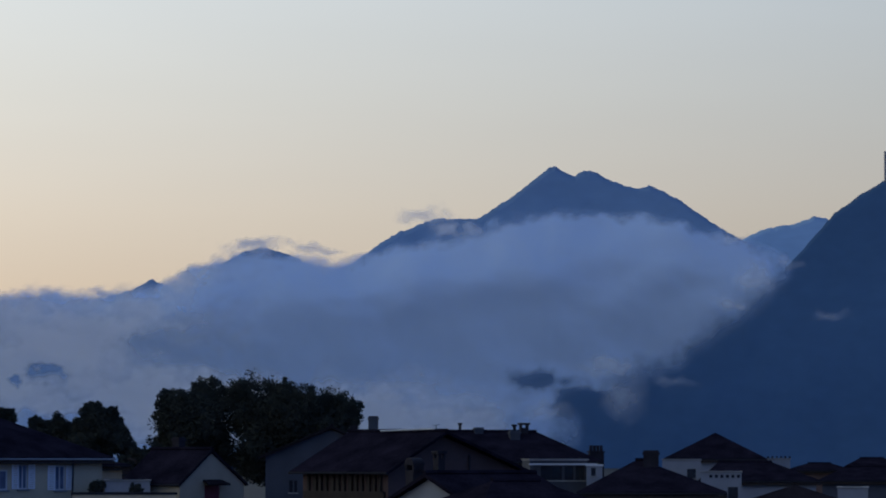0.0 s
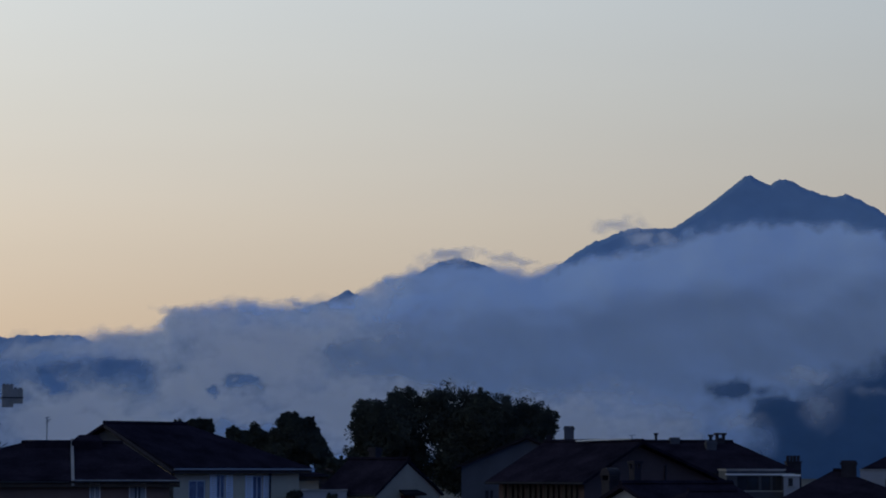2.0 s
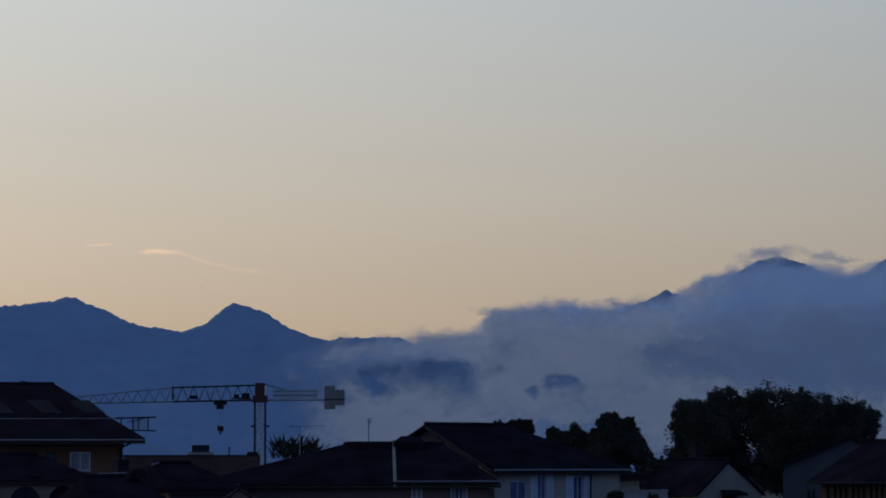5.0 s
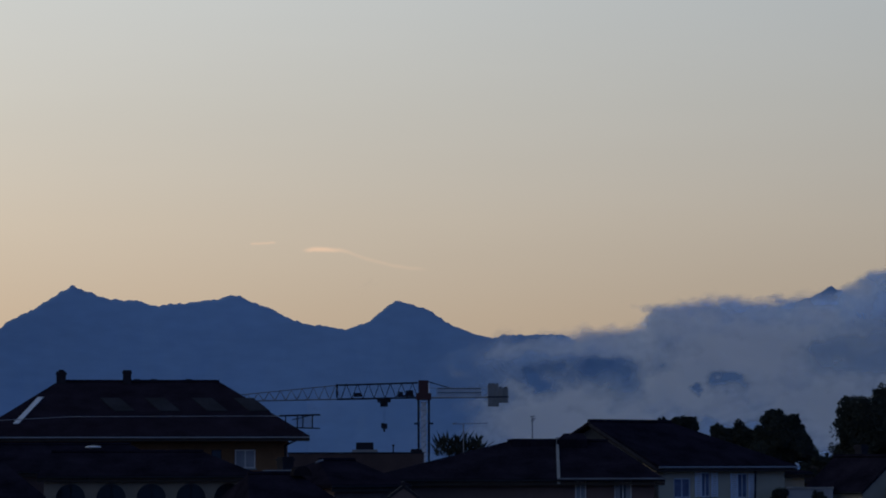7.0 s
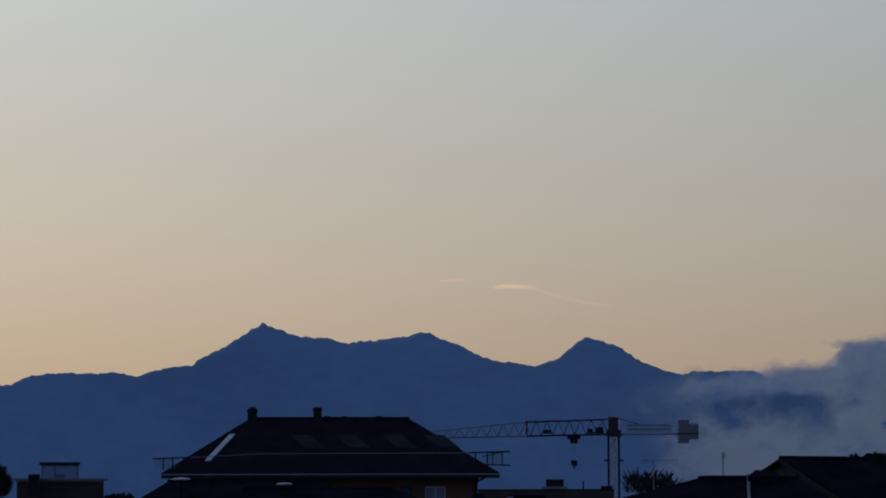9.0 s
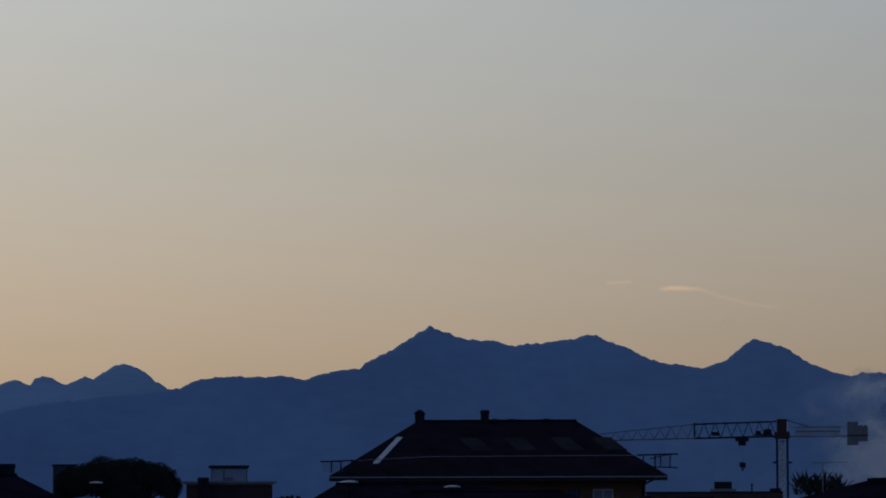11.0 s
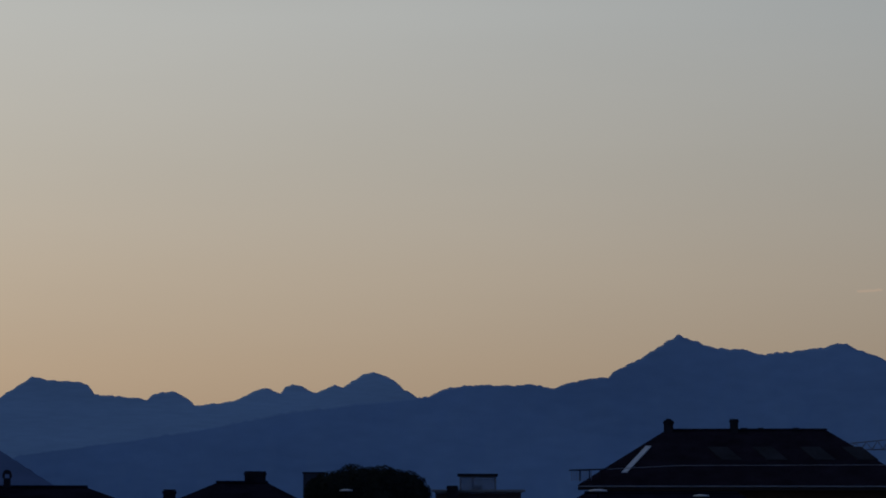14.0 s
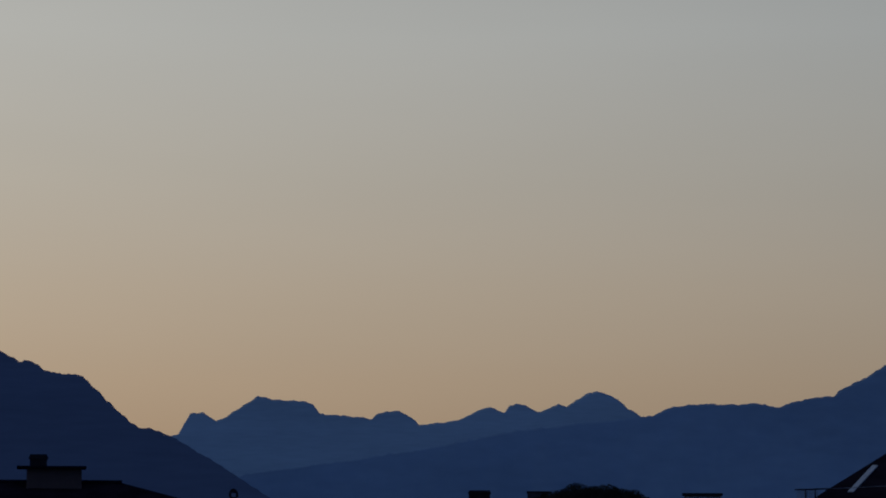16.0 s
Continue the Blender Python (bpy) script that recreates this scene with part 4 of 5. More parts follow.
for x in (9.0, 10.1, 12.4):
    part("ridge_vent", boxes((x, x + 0.4, 6.85, 7.15, h.ridge, h.ridge + 0.17)), M_STEEL, h.e)

rail = thing("guard_rail", (0, 0, 0), 0, "thin scaffold guard rail round a roof edge", "scaffold")
rail.matrix_world = h.inv.inverted()
RZ = h.eave + 0.62
for z, w in ((RZ, 0.05),):
    part("rail", bars(w, ((-1.4, -1.7, z - 0.33), (5.0, -1.6, z)), ((5.0, -1.6, z), (h.L + 1.6, -1.7, z + 0.05))), M_ZINC, rail, "thin pale rail")
for x in (h.L - 0.2, h.L + 0.55, h.L + 1.5):
    part("post", bars(0.08, ((x, -1.7, RZ - 0.78), (x, -1.7, RZ + 0.1))), M_STEEL, rail)
for x in (-1.2, -0.6, 0.1):
    part("post", bars(0.08, ((x, -1.7, RZ - 1.0), (x, -1.7, RZ - 0.25))), M_STEEL, rail)
part("rail", bars(0.12, ((h.L - 0.6, -1.7, RZ + 0.05), (h.L + 2.0, -1.7, RZ + 0.12))), M_STEEL, rail)
part("rail", bars(0.09, ((h.L + 0.4, -1.7, RZ - 0.7), (h.L + 2.0, -1.7, RZ - 0.75))), M_STEEL, rail)
part("rail", bars(0.1, ((-1.9, -1.7, RZ - 0.3), (0.5, -1.7, RZ - 0.22))), M_STEEL, rail)
part("brace", bars(0.06, ((h.L + 0.2, -1.7, RZ - 0.2), (h.L + 1.5, -1.7, RZ + 0.1)), ((h.L + 0.9, -1.7, RZ - 0.7), (h.L + 0.9, -1.7, RZ + 0.08))), M_STEEL, rail)

bm = bmesh.new()
for i in range(9):
    x = h.L + 0.45 + i * 0.13
    bar(bm, (x, -1.7, RZ - 0.7), (x, -1.7, RZ + 0.05), 0.022, 4)
    x = -1.75 + i * 0.16
    bar(bm, (x, -1.7, RZ - 0.95), (x, -1.7, RZ - 0.28), 0.022, 4)
for i in range(7):
    z = i * 0.1
    bar(bm, (h.L + 0.45, -1.7, RZ - 0.68 + z), (h.L + 1.5, -1.7, RZ - 0.68 + z), 0.018, 4)
    bar(bm, (-1.75, -1.7, RZ - 0.93 + z), (-0.45, -1.7, RZ - 0.93 + z), 0.018, 4)
tagged(part("safety_net", bm, M_ZINC, rail, "fine grey safety net"), kind="stuff")

h = House("villa_side_house", (-66.48, 168.35, 8.27), (-54.46, 174.19, 8.25), 8.0, 9.83, "side", M_UMBER, M_ROOF, "dark hipped house close before a large villa", hips=(2.0, 2.2), over=0.3)

# arcaded building
h = House("arcade_house", (-56.19, 156.20, 8.05), (-45.57, 159.62, 8.02), 6.0, (-51.98, 159.76, 9.30)[2], "side", M_BEIGE, M_ROOF, "beige building with a row of round-arched openings", hips=(0.3, 2.7), over=0.35, gutter=M_STEEL,
          holes=[((x - 0.74, y - 0.25, 4.6), (x + 0.74, y + 0.25, 7.62), "arch") for x, y in ((-54.87, 156.67), (-52.85, 157.36), (-50.84, 158.02), (-48.84, 158.65), (-46.92, 159.23))])
part("corner_pilaster", boxes((h.L - 0.42, h.L + 0.03, -0.06, 0.2, 0, h.eave - 0.3)), M_BEIGE, h.e, "pale corner pilaster")
h = House("corner_house", (-54.58, 139.72, 7.09), (-50.97, 141.08, 7.07), 6.0, (-53.79, 143.23, 8.83)[2], "side", M_PINK, M_ROOF, "dark house with a hipped tile roof", hips=(1.8, 1.8), over=0.3)
h = House("middle_dark_house", (-38.41, 134.63, 6.64), (-35.03, 136.58, 6.61), 7.0, 8.17, "side", M_PINK, M_ROOF, "dark-roofed house with a pale flashing on its ridge", hips=(0.5, 1.0), over=0.4)
part("ridge_flashing", bars(0.1, ((1.2, 3.5, h.ridge + 0.13), (2.7, 3.5, h.ridge + 0.15))), M_CONC, h.e, "pale ridge flashing")
part("roof_dormer", hood(2.9, 3.2, h.ridge - 0.1, 0.45, 0.9), M_ROOF_B, h.e, "round-topped dark dormer")
h = House("link_house", (-37.53, 145.23, 7.63), (-34.82, 147.96, 7.72), 7.0, 8.80, "side", M_PINK, M_ROOF, "low dark-roofed house beside a broad chimney", hips=(1.2, 0.6), over=0.3)
h.chimney((-36.70, 142.35, 8.39), (-36.70, 142.35, 8.98), 0.6, "plain", y=2.2)
part("ridge_flashing", bars(0.09, ((0.5, 2.6, h.ridge - 0.1), (1.25, 3.2, h.ridge + 0.02))), M_CONC, h.e, "pale flashing")
h = House("far_flat_block", (-69.29, 252.67, 9.69), (-58.23, 255.45, 9.71), 12.0, 0, "flat", M_UMBER, M_STEEL, "brown flat-roofed block behind the roofs", gutter=M_STEEL)
part("stair_head", boxes((h.local((-64.75, 258.00, 9.69)).x, h.local((-63.30, 258.36, 9.69)).x, 4, 6, h.eave + 0.252, h.eave + 0.85)), M_STEEL, h.e, "dark stair head")
part("roof_plinth", boxes((h.local((-65.08, 257.92, 9.69)).x, h.local((-62.97, 258.44, 9.69)).x, 3.6, 6.4, h.eave - 0.06, h.eave + 0.25)), M_CONC, h.e, "pale plinth under the stair head")
h.chimney((-61.66, 258.75, 9.64), (-61.66, 258.75, 10.36), 0.12, "pipe", y=4.0)
h.chimney((-59.73, 259.21, 9.63), (-59.73, 259.21, 9.97), 0.9, "plain", y=4.0)
h = House("small_pale_gable", (-32.60, 136.15, 7.23), (-31.42, 136.43, 7.22), 4.0, (-32.24, 137.27, 7.70)[2], "front", M_PINK, M_BRICK, "small gable house with a dim brown front", over=0.02)

# houses at the end of the pan
h = House("flat_block_with_penthouse", (-92.69, 210.50, 10.24), (-86.88, 212.96, 10.23), 8.0, 0, "flat", M_UMBER, M_STEEL, "dark flat-roofed block with a pale penthouse", gutter=M_PAINT)
xa, xb, zt = h.local((-91.85, 213.04, 10.51)).x, h.local((-89.34, 214.11, 10.50)).x, (-90.81, 213.49, 11.42)[2]
pent = part("penthouse", boxes((xa, xa + 0.1, 2, 2.1, h.eave - 0.05, zt), (xb - 0.1, xb, 2, 2.1, h.eave - 0.05, zt), (xa, xa + 0.1, 4.9, 5, h.eave - 0.05, zt), (xb - 0.1, xb, 4.9, 5, h.eave - 0.05, zt), (xa + 0.1, xb - 0.1, 2, 2.1, zt - 0.12, zt)), M_CONC, h.e, "open glazed penthouse frame")
part("cabinet", boxes((xa + 0.9, xa + 1.05, 3, 3.4, h.eave - 0.04, zt), (xa + 1.05, xa + 1.7, 3, 3.4, h.eave - 0.04, h.eave + 0.5)), M_STEEL, pent, "dark roof equipment")
for y in (2.03, 4.93):
    part("pane", boxes((xa + 0.1, xb - 0.1, y, y + 0.02, h.eave + 0.02, zt - 0.121)), M_HAZE_GLASS, pent, "half-clear pale glass pane")
part("roof_slab", boxes((-0.3, h.L + 0.3, -0.35, 1.6, h.eave + 0.002, h.eave + 0.16)), M_CONC, h.e, "pale projecting roof slab")
part("penthouse_roof", boxes((h.local((-92.00, 212.98, 10.51)).x, h.local((-89.23, 214.15, 10.50)).x, 1.8, 5.2, (-90.81, 213.49, 11.42)[2] + 0.002, (-90.81, 213.49, 11.55)[2] + 0.05)), M_STEEL, pent)
h.chimney((-90.76, 209.16, 9.98), (-90.76, 209.16, 10.68), 0.8, "plain", y=-1.0)
h = House("hedge_side_block", (-90.49, 183.95, 11.33), (-89.24, 184.56, 11.32), 4.0, 0, "flat", M_GREY, M_CONC, "small grey block beside a clipped tree", gutter=M_BRICK)
h = House("west_gable_house", (-88.79, 167.98, 9.77), (-84.83, 170.01, 9.76), 7.0, (-87.62, 170.84, 10.67)[2], "front", M_PINK, M_ROOF, "dark gabled house with a broad chimney", top=0.5, over=0.3)
h.chimney((-86.48, 169.18, 10.51), (-86.49, 169.17, 11.17), 1.3, "plain", y=1.2)
h = House("west_low_house", (-79.16, 144.77, 8.99), (-72.67, 148.14, 9.00), 7.0, (-77.25, 149.18, 10.22)[2], "side", M_PINK, M_ROOF, "low dark house with a tiled roof", hips=(2.5, 2.0), over=0.3)
h.chimney((-76.79, 140.37, 9.49), (-76.79, 140.37, 9.84), 0.65, "plain", y=0.5)
h = House("left_dark_house", (-86.68, 109.94, 9.41), (-73.59, 119.20, 9.48), 9.0, (-83.31, 116.22, 10.79)[2], "side", M_PINK, M_ROOF, "dark-roofed house with a roof room", hips=(2, 4.6), over=0.3)
room = part("roof_room", boxes((h.local((-82.75, 116.62, 10.87)).x, h.local((-80.70, 118.05, 10.89)).x, 3.5, 6, h.ridge - 0.6, (-81.86, 117.25, 11.42)[2])), M_PINK, h.e, "brown rendered roof room")
part("room_roof", boxes((h.local((-83.11, 116.37, 10.87)).x, h.local((-80.53, 118.17, 10.89)).x, 3.1, 6.4, (-81.86, 117.25, 11.42)[2] + 0.002, (-81.86, 117.25, 11.50)[2] + 0.03)), M_ROOF, room)
h.chimney((-82.32, 116.93, 11.49), (-82.33, 116.92, 12.08), 0.78, "plain", y=4.6)
h = House("left_low_house", (-80.63, 126.48, 8.93), (-73.50, 130.76, 8.94), 7.0, (-78.72, 130.03, 9.81)[2], "side", M_PINK, M_ROOF, "low dark tiled house", hips=(2.0, 2.0), over=0.3)
h.chimney((-79.63, 129.47, 10.14), (-79.63, 129.47, 10.64), 0.34, "hood", y=3.4)


# ---- crane ----
def build_crane():
    base = (-73.35, 321.75, 10.02)
    toward = math.atan2(base[0], base[1])
    c = thing("tower_crane", (base[0], base[1], 0), -toward, "slim grey tower crane with a red slewing ring and concrete counterweights", "crane")
    zt, zj0, zj1 = (-73.34, 321.75, 15.53)[2], (-73.34, 321.75, 15.77)[2], (-73.34, 321.75, 17.09)[2]
    w = 0.55
    for sx in (-w, w):
        for sy in (-w, w):
            part("mast_leg", bars(0.22, ((sx, sy, 0), (sx, sy, zt))), M_STEEL, c)
    bm = bmesh.new()
    n = 14
    for i in range(n):
        z0, z1 = zt * i / n, zt * (i + 1) / n
        for sy in (-w, w):
            bar(bm, (-w, sy, z0), (w, sy, z1), 0.07)
            bar(bm, (-w, sy, z1), (w, sy, z1), 0.07)
        for sx in (-w, w):
            bar(bm, (sx, -w, z0), (sx, w, z1), 0.07)
    tagged(part("mast_lattice", bm, M_CRANE, c), kind="stuff")
    part("slewing_ring", boxes((-0.8, 0.8, -0.8, 0.8, zt, zt + 0.7)), M_CRANE_RED, c, "red-brown slewing ring")
    part("tower_head", boxes((-0.55, 0.5, -0.5, 0.5, zt + 0.7, zj1 + 0.5)), M_CRANE_RED, c, "red-brown tower head")
    part("ladder", boxes((-0.3, 0.26, -0.05, 0.05, 0.5, zt - 0.2)), M_SHUTTER, c, "pale ladder cage inside the mast")
    for x in (-1.0, 0.5):
        part("platform", boxes((x, x + 0.5, -0.6, 0.6, zt - 2.6, zt - 2.42)), M_STEEL, c)
    part("cab_edge", boxes((0.502, 0.62, -0.5, 0.5, zt + 0.75, zj1 + 0.2)), M_SHUTTER, c, "pale edge plate")
    # jib: two lower chords and one upper one, with zigzag struts
    xe = -19.3
    for sy in (-0.5, 0.5):
        part("jib_chord", bars(0.19, ((-0.6, sy, zj0), (-9.2, sy, zj0 - 0.16))), M_STEEL, c)
        part("jib_chord", bars(0.13, ((-9.2, sy, zj0 - 0.16), (xe, sy, zj0 - 0.35))), M_CRANE_GREY, c)
    part("jib_chord", bars(0.2, ((-0.6, 0, zj1 + 0.25), (-9.2, 0, zj1))), M_STEEL, c)
    part("jib_chord", bars(0.11, ((-9.2, 0, zj1), (xe, 0, zj0 + 0.35))), M_CRANE_GREY, c)
    near, far = bmesh.new(), bmesh.new()
    n = 16
    for i in range(n):
        bm = near if i < 7 else far
        xa, xb = -0.6 + (xe + 0.6) * i / n, -0.6 + (xe + 0.6) * (i + 1) / n
        xm = (xa + xb) / 2
        top = zj1 + 0.2 if xm > -9.2 else zj1 + (zj0 + 0.35 - zj1) * (xm + 9.2) / (xe + 9.2)
        for sy in (-0.5, 0.5):
            bar(bm, (xa, sy, zj0 - 0.35 * i / n), (xm, 0, top), 0.07)
            bar(bm, (xb, sy, zj0 - 0.35 * (i + 1) / n), (xm, 0, top), 0.07)
    tagged(part("jib_lattice", near, M_STEEL, c), kind="stuff")
    tagged(part("jib_lattice", far, M_CRANE_GREY, c), kind="stuff")
    part("jib_frame", bars(0.2, ((-9.2, 0, zj0), (-9.2, 0, zj1 + 0.15))), M_STEEL, c)
    part("winch", boxes((-2.8, -1.0, -0.4, 0.4, zj0 + 0.1, zj0 + 0.28), (-1.9, -1.1, -0.35, 0.35, zj0 + 0.282, zj0 + 0.75), (-2.7, -2.2, -0.3, 0.3, zj0 + 0.282, zj0 + 0.6)), M_STEEL, c, "dark winch on a bed plate")
    part("winch", boxes((-7.4, -6.6, -0.35, 0.35, zj0 + 0.1, zj0 + 0.5)), M_STEEL, c)
    # counter-jib with its ballast
    for sy in (-0.5, 0.5):
        part("counter_jib_chord", bars(0.22, ((0.6, sy, zj0), (8.0, sy, zj0 + 0.05))), M_CRANE, c)
    part("counter_jib_railing", bars(0.07, ((0.6, -0.5, zj0 + 1.0), (7.0, -0.5, zj0 + 1.0)), ((1.4, -0.5, zj0), (1.4, -0.5, zj0 + 1.0)), ((6.8, -0.5, zj0), (6.8, -0.5, zj0 + 1.0))), M_CRANE, c)
    bm = bmesh.new()
    for i in range(33):
        x = 1.5 + i * 0.14
        bar(bm, (x, -0.5, zj0 + 0.1), (x + 0.14, -0.5, zj0 + 0.95), 0.05)
        bar(bm, (x + 0.14, -0.5, zj0 + 0.1), (x, -0.5, zj0 + 0.95), 0.05)
    tagged(part("counter_jib_mesh", bm, M_CRANE, c, "grey wire mesh side panel"), kind="stuff")
    part("counter_jib_railing", bars(0.09, ((1.5, -0.5, zj0 + 0.95), (6.1, -0.5, zj0 + 0.95)), ((1.5, -0.5, zj0 + 0.5), (6.1, -0.5, zj0 + 0.5))), M_STEEL, c)
    part("tie_bar", bars(0.1, ((0.4, 0, zj1 + 0.4), (3.2, 0, zj0 + 0.9))), M_STEEL, c)
    for x0, x1, z0, z1 in ((6.8, 7.18, -0.95, 1.4), (7.185, 7.575, -0.95, 1.4), (7.58, 7.96, -0.95, 1.4), (7.965, 8.455, -0.55, 1.0), (8.46, 8.95, -0.55, 1.0)):
        bm = boxes((x0, x1, -0.7, 0.7, zj0 + z0, zj0 + z1))
        bmesh.ops.bevel(bm, geom=bm.edges[:], offset=0.03, segments=1, affect="EDGES")
        block = part("counterweight", bm, M_CONC, c, "grey concrete counterweight")
        part("lifting_lug", boxes((x0 + 0.08, x1 - 0.08, -0.08, 0.08, zj0 + z1, zj0 + z1 + 0.12)), M_STEEL, block)
    part("ballast_strap", boxes((6.75, 9.0, -0.74, -0.702, zj0 - 0.02, zj0 + 0.1)), M_STEEL, c, "dark strap across the counterweights")
    # trolley, rope and hook
    tr = part("trolley", boxes((-4.9, -3.5, -0.5, 0.5, zj0 - 0.5, zj0 - 0.15), (-4.6, -3.8, -0.3, 0.3, zj0 - 0.95, zj0 - 0.5)), M_STEEL, c, "dark trolley under the jib")
    part("rope", bars(0.016, ((-4.35, 0, zj0 - 0.9), (-4.2, 0, zj0 - 2.8)), ((-4.05, 0, zj0 - 0.9), (-4.2, 0, zj0 - 2.8))), M_STEEL, tr)
    part("hook_block", boxes((-4.5, -4.15, -0.2, 0.2, zj0 - 3.25, zj0 - 2.7), (-4.2, -3.85, -0.2, 0.2, zj0 - 3.3, zj0 - 2.75), (-4.28, -4.08, -0.08, 0.08, zj0 - 3.6, zj0 - 3.1)), M_STEEL, tr)


build_crane()


# ---- trees ----
def tree(name, foot, lobes, label, leaves, size, seed, ragged=1.06):
    """Trunk, limbs that reach into each mass of the crown, and leaf clumps with gaps between them."""
    rnd = random.Random(seed)
    foot = Vector((foot[0], foot[1], 0))
    t = thing(name, foot, 0, label, "tree")
    hub = Vector((0, 0, min(l[0][2] - l[1] for l in lobes) + 0.4))
    hub.z = max(hub.z, 1.5)
    bm = bmesh.new()
    segs = 5
    for i in range(segs):
        a, b = hub * (i / segs), hub * ((i + 1) / segs)
        bar(bm, a, b, 0.62 - 0.25 * i / segs, 8)
    part("trunk", bm, M_BARK, t)
    for c, r in lobes:
        c = Vector(c) - foot
        bm = bmesh.new()
        mid = hub.lerp(c, 0.55) + Vector((rnd.uniform(-.4, .4), rnd.uniform(-.4, .4), 0.2))
        bar(bm, hub, mid, 0.28)
        bar(bm, mid, c, 0.18)
        for k in range(5):
            tip = c + Vector((rnd.gauss(0, 1), rnd.gauss(0, 1), rnd.gauss(0, 0.8))).normalized() * r * 0.7
            bar(bm, mid.lerp(c, 0.6), tip, 0.08, 5)
        part("limb", bm, M_BARK, t)
    verts, faces = [], []
    total = sum(r ** 2 for _, r in lobes)

    def leaf(p):
        s = size * rnd.uniform(0.3, 0.72)
        u = Vector((rnd.gauss(0, 1), rnd.gauss(0, 1), rnd.gauss(0, 1))).normalized()
        v = u.orthogonal().normalized()
        k = len(verts)
        verts.extend((p - u * s, p + v * s * 0.45, p + u * s, p - v * s * 0.45))
        faces.append((k, k + 1, k + 2, k + 3))

    for c, r in lobes:
        c = Vector(c) - foot
        # clumps: small masses round the lobe, each of many leaves
        n_cl = max(54, int(95 * (r / 2.0) ** 1.2))
        per = max(10, int(2.4 * leaves * r * r / total / n_cl))
        for _ in range(n_cl):
            d = Vector((rnd.gauss(0, 1), rnd.gauss(0, 1), rnd.gauss(0, 1))).normalized()
            wob = 0.95 + 0.30 * fbm(d.x * 1.4 + seed, d.y * 1.4, d.z * 1.4, 3)
            cc = c + Vector((d.x, d.y, d.z * 0.95)) * r * wob * rnd.uniform(0.25, ragged)
            cr = r * rnd.uniform(0.11, 0.29)
            for _ in range(per):
                w = Vector((rnd.gauss(0, 1), rnd.gauss(0, 1), rnd.gauss(0, 1))).normalized()
                p = cc + w * cr * 1.05 * rnd.random() ** 0.45
                leaf(p)
        for _ in range(int(1.3 * leaves * r * r / total)):
            w = Vector((rnd.gauss(0, 1), rnd.gauss(0, 1), rnd.gauss(0, 1))).normalized()
            leaf(c + w * r * 0.88 * rnd.random() ** 0.4)
    me = bpy.data.meshes.new("crown")
    me.from_pydata([tuple(v) for v in verts], [], faces)
    me.materials.append(M_LEAF)
    cr = new("crown", me)
    cr.parent = t
    return t


K = 215 / 5500.0
tree("broad_tree", (-16.94, 215.33, 8.92), [((-17.26, 214.31, 10.78), 70 * K), ((-16.11, 215.40, 12.59), 42 * K), ((-18.51, 215.21, 11.96), 40 * K), ((-18.88, 215.17, 9.11), 38 * K), ((-16.43, 216.38, 8.92), 60 * K)],
     "dark broad-leaved tree with a dense round crown", 20000, 0.19, 3)
tree("broad_tree", (-10.75, 212.73, 8.92), [((-13.00, 214.61, 11.64), 62 * K), ((-10.19, 212.76, 11.15), 66 * K), ((-8.10, 213.85, 11.17), 52 * K), ((-6.82, 213.89, 11.44), 38 * K), ((-12.16, 213.65, 8.92), 70 * K), ((-8.63, 212.82, 8.92), 70 * K), ((-13.98, 214.54, 12.81), 30 * K), ((-11.01, 213.72, 12.79), 28 * K)],
     "dark broad-leaved tree with a wide flattened crown", 32000, 0.19, 4)
K = 190 / 5500.0
tree("garden_tree", (-20.68, 188.87, 8.86), [((-20.97, 188.84, 10.50), 38 * K), ((-21.21, 188.81, 11.32), 18 * K), ((-20.01, 188.94, 9.71), 36 * K), ((-21.70, 188.76, 9.20), 36 * K), ((-19.06, 189.04, 9.03), 17 * K), ((-20.09, 188.93, 11.26), 12 * K)],
     "dark garden tree with a ragged crown", 13000, 0.18, 5)
tree("garden_tree", (-23.76, 191.53, 8.86), [((-23.60, 191.55, 10.07), 30 * K), ((-24.72, 191.41, 10.07), 26 * K), ((-22.91, 191.64, 9.73), 30 * K), ((-25.07, 191.36, 10.66), 13 * K)], "dark garden tree with a low crown", 9000, 0.18, 6)
tree("garden_tree", (-27.87, 194.01, 10.48), [((-27.87, 194.01, 10.76), 26 * K), ((-28.75, 193.88, 11.00), 14 * K), ((-27.11, 194.12, 11.01), 18 * K)], "dark tree showing over a roof", 6000, 0.17, 7)
tree("garden_shrub", (-17.56, 184.16, 8.52), [((-17.66, 184.16, 8.45), 20 * K), ((-18.16, 184.11, 8.85), 10 * K), ((-18.75, 184.05, 8.25), 15 * K), ((-17.00, 184.22, 8.69), 18 * K)], "small dark tree beside the terrace", 4000, 0.17, 8)
tree("terrace_shrub", (-16.08, 163.21, 6.86), [((-16.08, 163.21, 6.80), 11 * K)], "small clipped shrub on a terrace", 300, 0.16, 9)
tree("terrace_shrub", (-18.51, 166.98, 6.82), [((-18.51, 166.98, 6.94), 13 * K)], "small dark shrub by a door", 300, 0.16, 10)
K = 200 / 5500.0
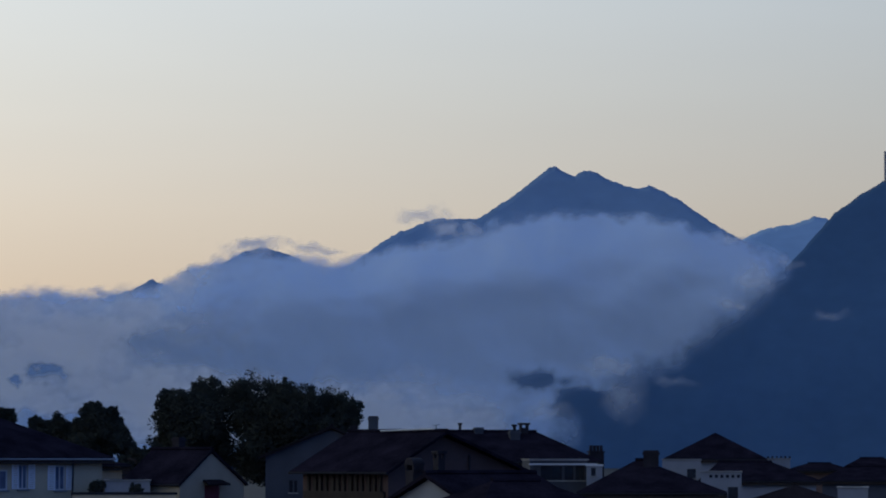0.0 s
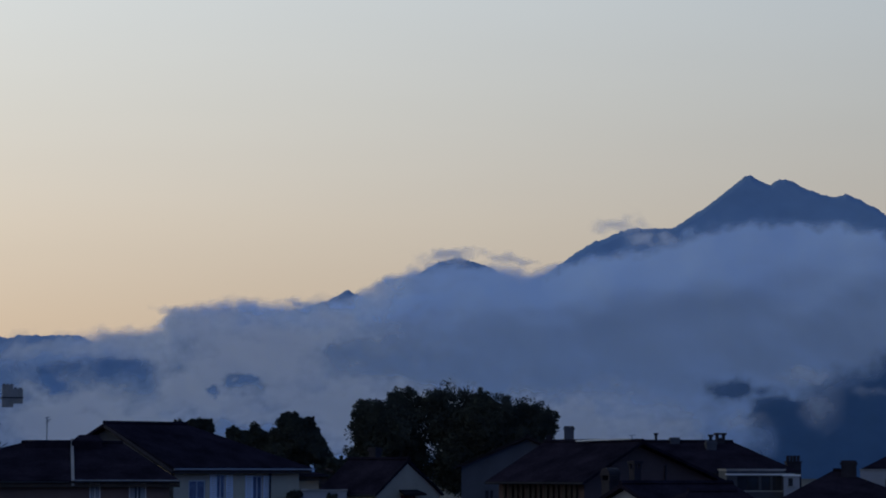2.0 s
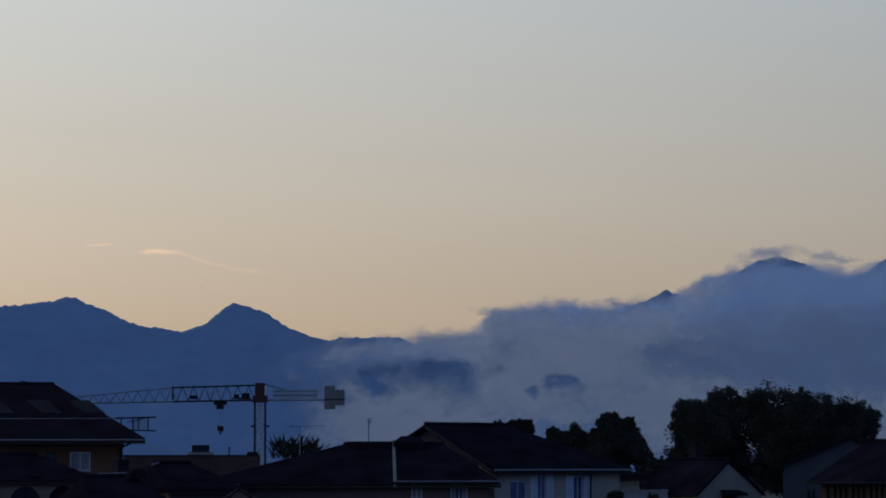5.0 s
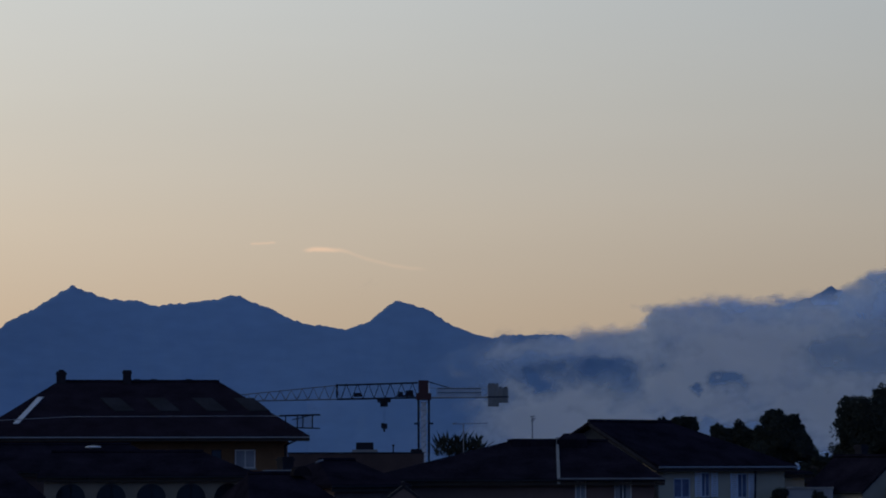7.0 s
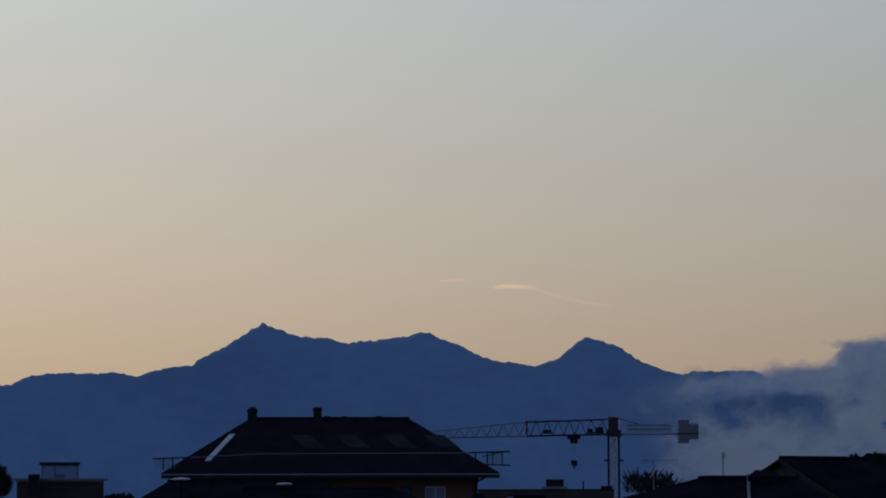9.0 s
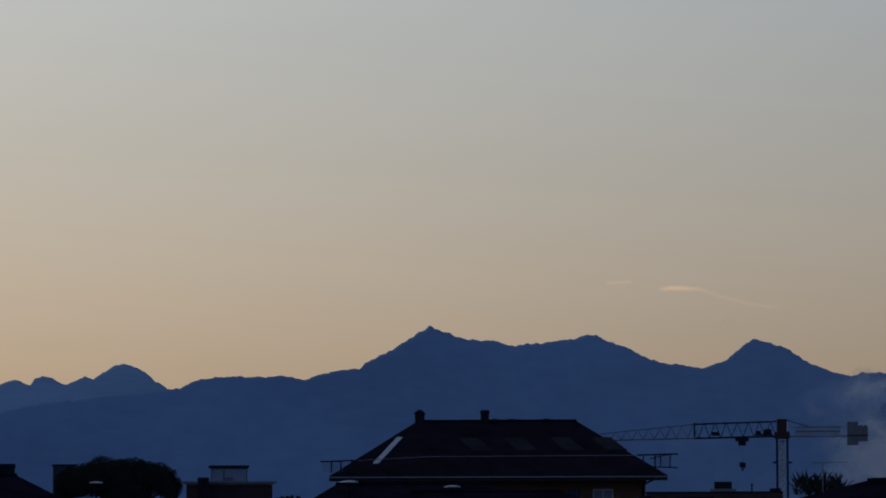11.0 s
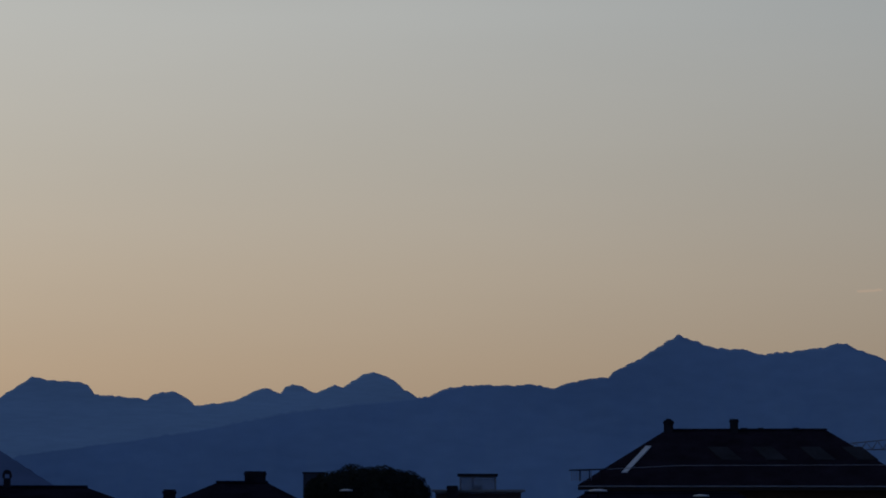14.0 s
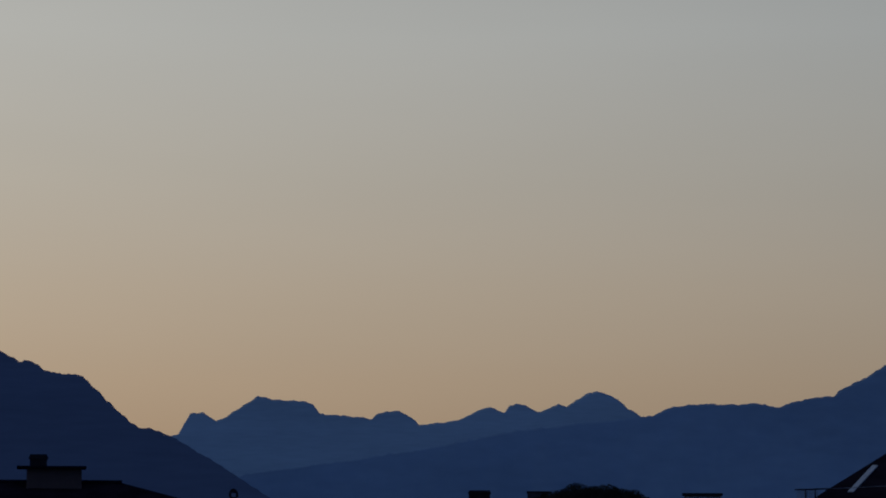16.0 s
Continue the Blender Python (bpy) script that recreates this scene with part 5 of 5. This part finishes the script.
tree("clipped_tree", (-83.88, 181.56, 10.24), [((-85.44, 180.83, 10.53), 40 * K), ((-83.72, 181.63, 10.53), 38 * K), ((-82.25, 182.31, 10.31), 34 * K), ((-86.22, 180.46, 10.25), 36 * K), ((-81.59, 182.60, 9.80), 28 * K), ((-84.04, 181.49, 9.34), 50 * K), ((-89.12, 183.50, 9.99), 32 * K), ((-84.47, 181.29, 10.67), 30 * K), ((-82.97, 181.98, 10.53), 30 * K), ((-88.53, 183.79, 10.28), 34 * K)],
     "dense dark tree with a smooth rounded top", 34000, 0.13, 11, ragged=0.86)


tree("garden_tree", (-70.86, 176.29, 8.51), [((-71.39, 176.08, 8.65), 0.5), ((-70.83, 176.30, 8.75), 0.45), ((-70.32, 176.51, 8.61), 0.5)], "low dark bush top between roofs", 2500, 0.12, 12)


def spiky_bush(name, foot, wide, high, label, seed):
    rnd = random.Random(seed)
    foot = Vector(foot)
    t = thing(name, (foot.x, foot.y, 0), 0, label, "tree")
    part("trunk", bars(0.25, ((0, 0, 0), (0, 0, foot.z))), M_BARK, t)
    bm = bmesh.new()
    for i in range(420):
        a = rnd.uniform(0, math.tau)
        s = Vector((rnd.uniform(-wide, wide) * 0.7, rnd.uniform(-0.8, 0.8), foot.z - 0.5 + rnd.uniform(-0.2, high * 0.4)))
        e = s + Vector((math.cos(a) * 0.5, math.sin(a) * 0.5, rnd.uniform(0.25, 1.0))).normalized() * rnd.uniform(0.5, 1.1)
        n = Vector((rnd.uniform(-1, 1), rnd.uniform(-1, 1), 0.2)).normalized() * 0.07
        m = (s + e) / 2
        bm.faces.new([bm.verts.new(v) for v in (s, m + n, e, m - n)])
    part("crown", bm, M_LEAF, t)


spiky_bush("spiky_tree", (-43.28, 200.38, 9.74), 2.2, 2.0, "dark spiky-leaved tree top over the roofs", 21)


# ---- aerials and lamps ----
def aerial(name, foot, top, label, arms, flat=False):
    foot, top = Vector(foot), Vector(top)
    low = 0.4 if not flat else foot.z
    a = thing(name, (foot.x, foot.y, foot.z - low), -math.atan2(foot.x, foot.y), label, "aerial")
    hgt = top.z - foot.z + low
    part("pole", bars(0.06, ((0, 0, 0), (0, 0, hgt))), M_ZINC, a)
    for x0, x1, z in arms:
        part("arm", bars(0.05, ((x0, 0, hgt + z), (x1, 0, hgt + z + 0.06))), M_ZINC, a)
    return a


aerial("roof_aerial", (-30.29, 158.12, 9.79), (-30.29, 158.13, 11.07), "thin roof aerial on a long wing", [(-0.1, 0.15, -0.03), (-0.05, 0.2, -0.16), (-0.08, 0.12, -0.26)])
aerial("roof_aerial", (-41.97, 195.55, 9.78), (-41.97, 195.55, 11.23), "thin aerial with a long boom", [(-0.7, 1.55, -0.03), (-0.7, -0.4, 0.0)], True)
aerial("roof_aerial", (-0.40, 188.00, 10.07), (-0.40, 188.00, 10.51), "tiny aerial on a dark ridge", [(-0.2, 0.2, -0.05)])
aerial("summit_mast", (410.16, 2870.85, 264.64), (410.40, 2870.81, 293.05), "tall lattice mast on a wooded mountain", [])
bpy.data.objects["summit_mast"].children[0].scale = (40, 40, 1)


def street_lamp(place, wide, label):
    p = Vector(place)
    l = thing("street_lamp", (p.x, p.y, 0), 0, label, "street lamp", "street lamps along the road")
    part("pole", bars(0.08, ((0, 0, 0), (0, 0, p.z - 0.1))), M_POLE, l)
    bm = bmesh.new()
    bmesh.ops.create_uvsphere(bm, u_segments=20, v_segments=8, radius=wide / 2)
    for v in bm.verts:
        v.co.z = v.co.z * 0.22 if v.co.z > 0 else v.co.z * 0.1
        v.co += Vector((0, 0, p.z - 0.1))
    part("lamp_head", bm, M_PAINT, l, "pale domed lamp head", smooth=True)


street_lamp((-63.16, 166.42, 9.99), 1.1, "street lamp with a pale domed head")
street_lamp((-57.64, 168.41, 9.71), 0.95, "street lamp with a pale domed head")
street_lamp((-48.05, 101.17, 9.48), 0.5, "street lamp with a pale domed head")
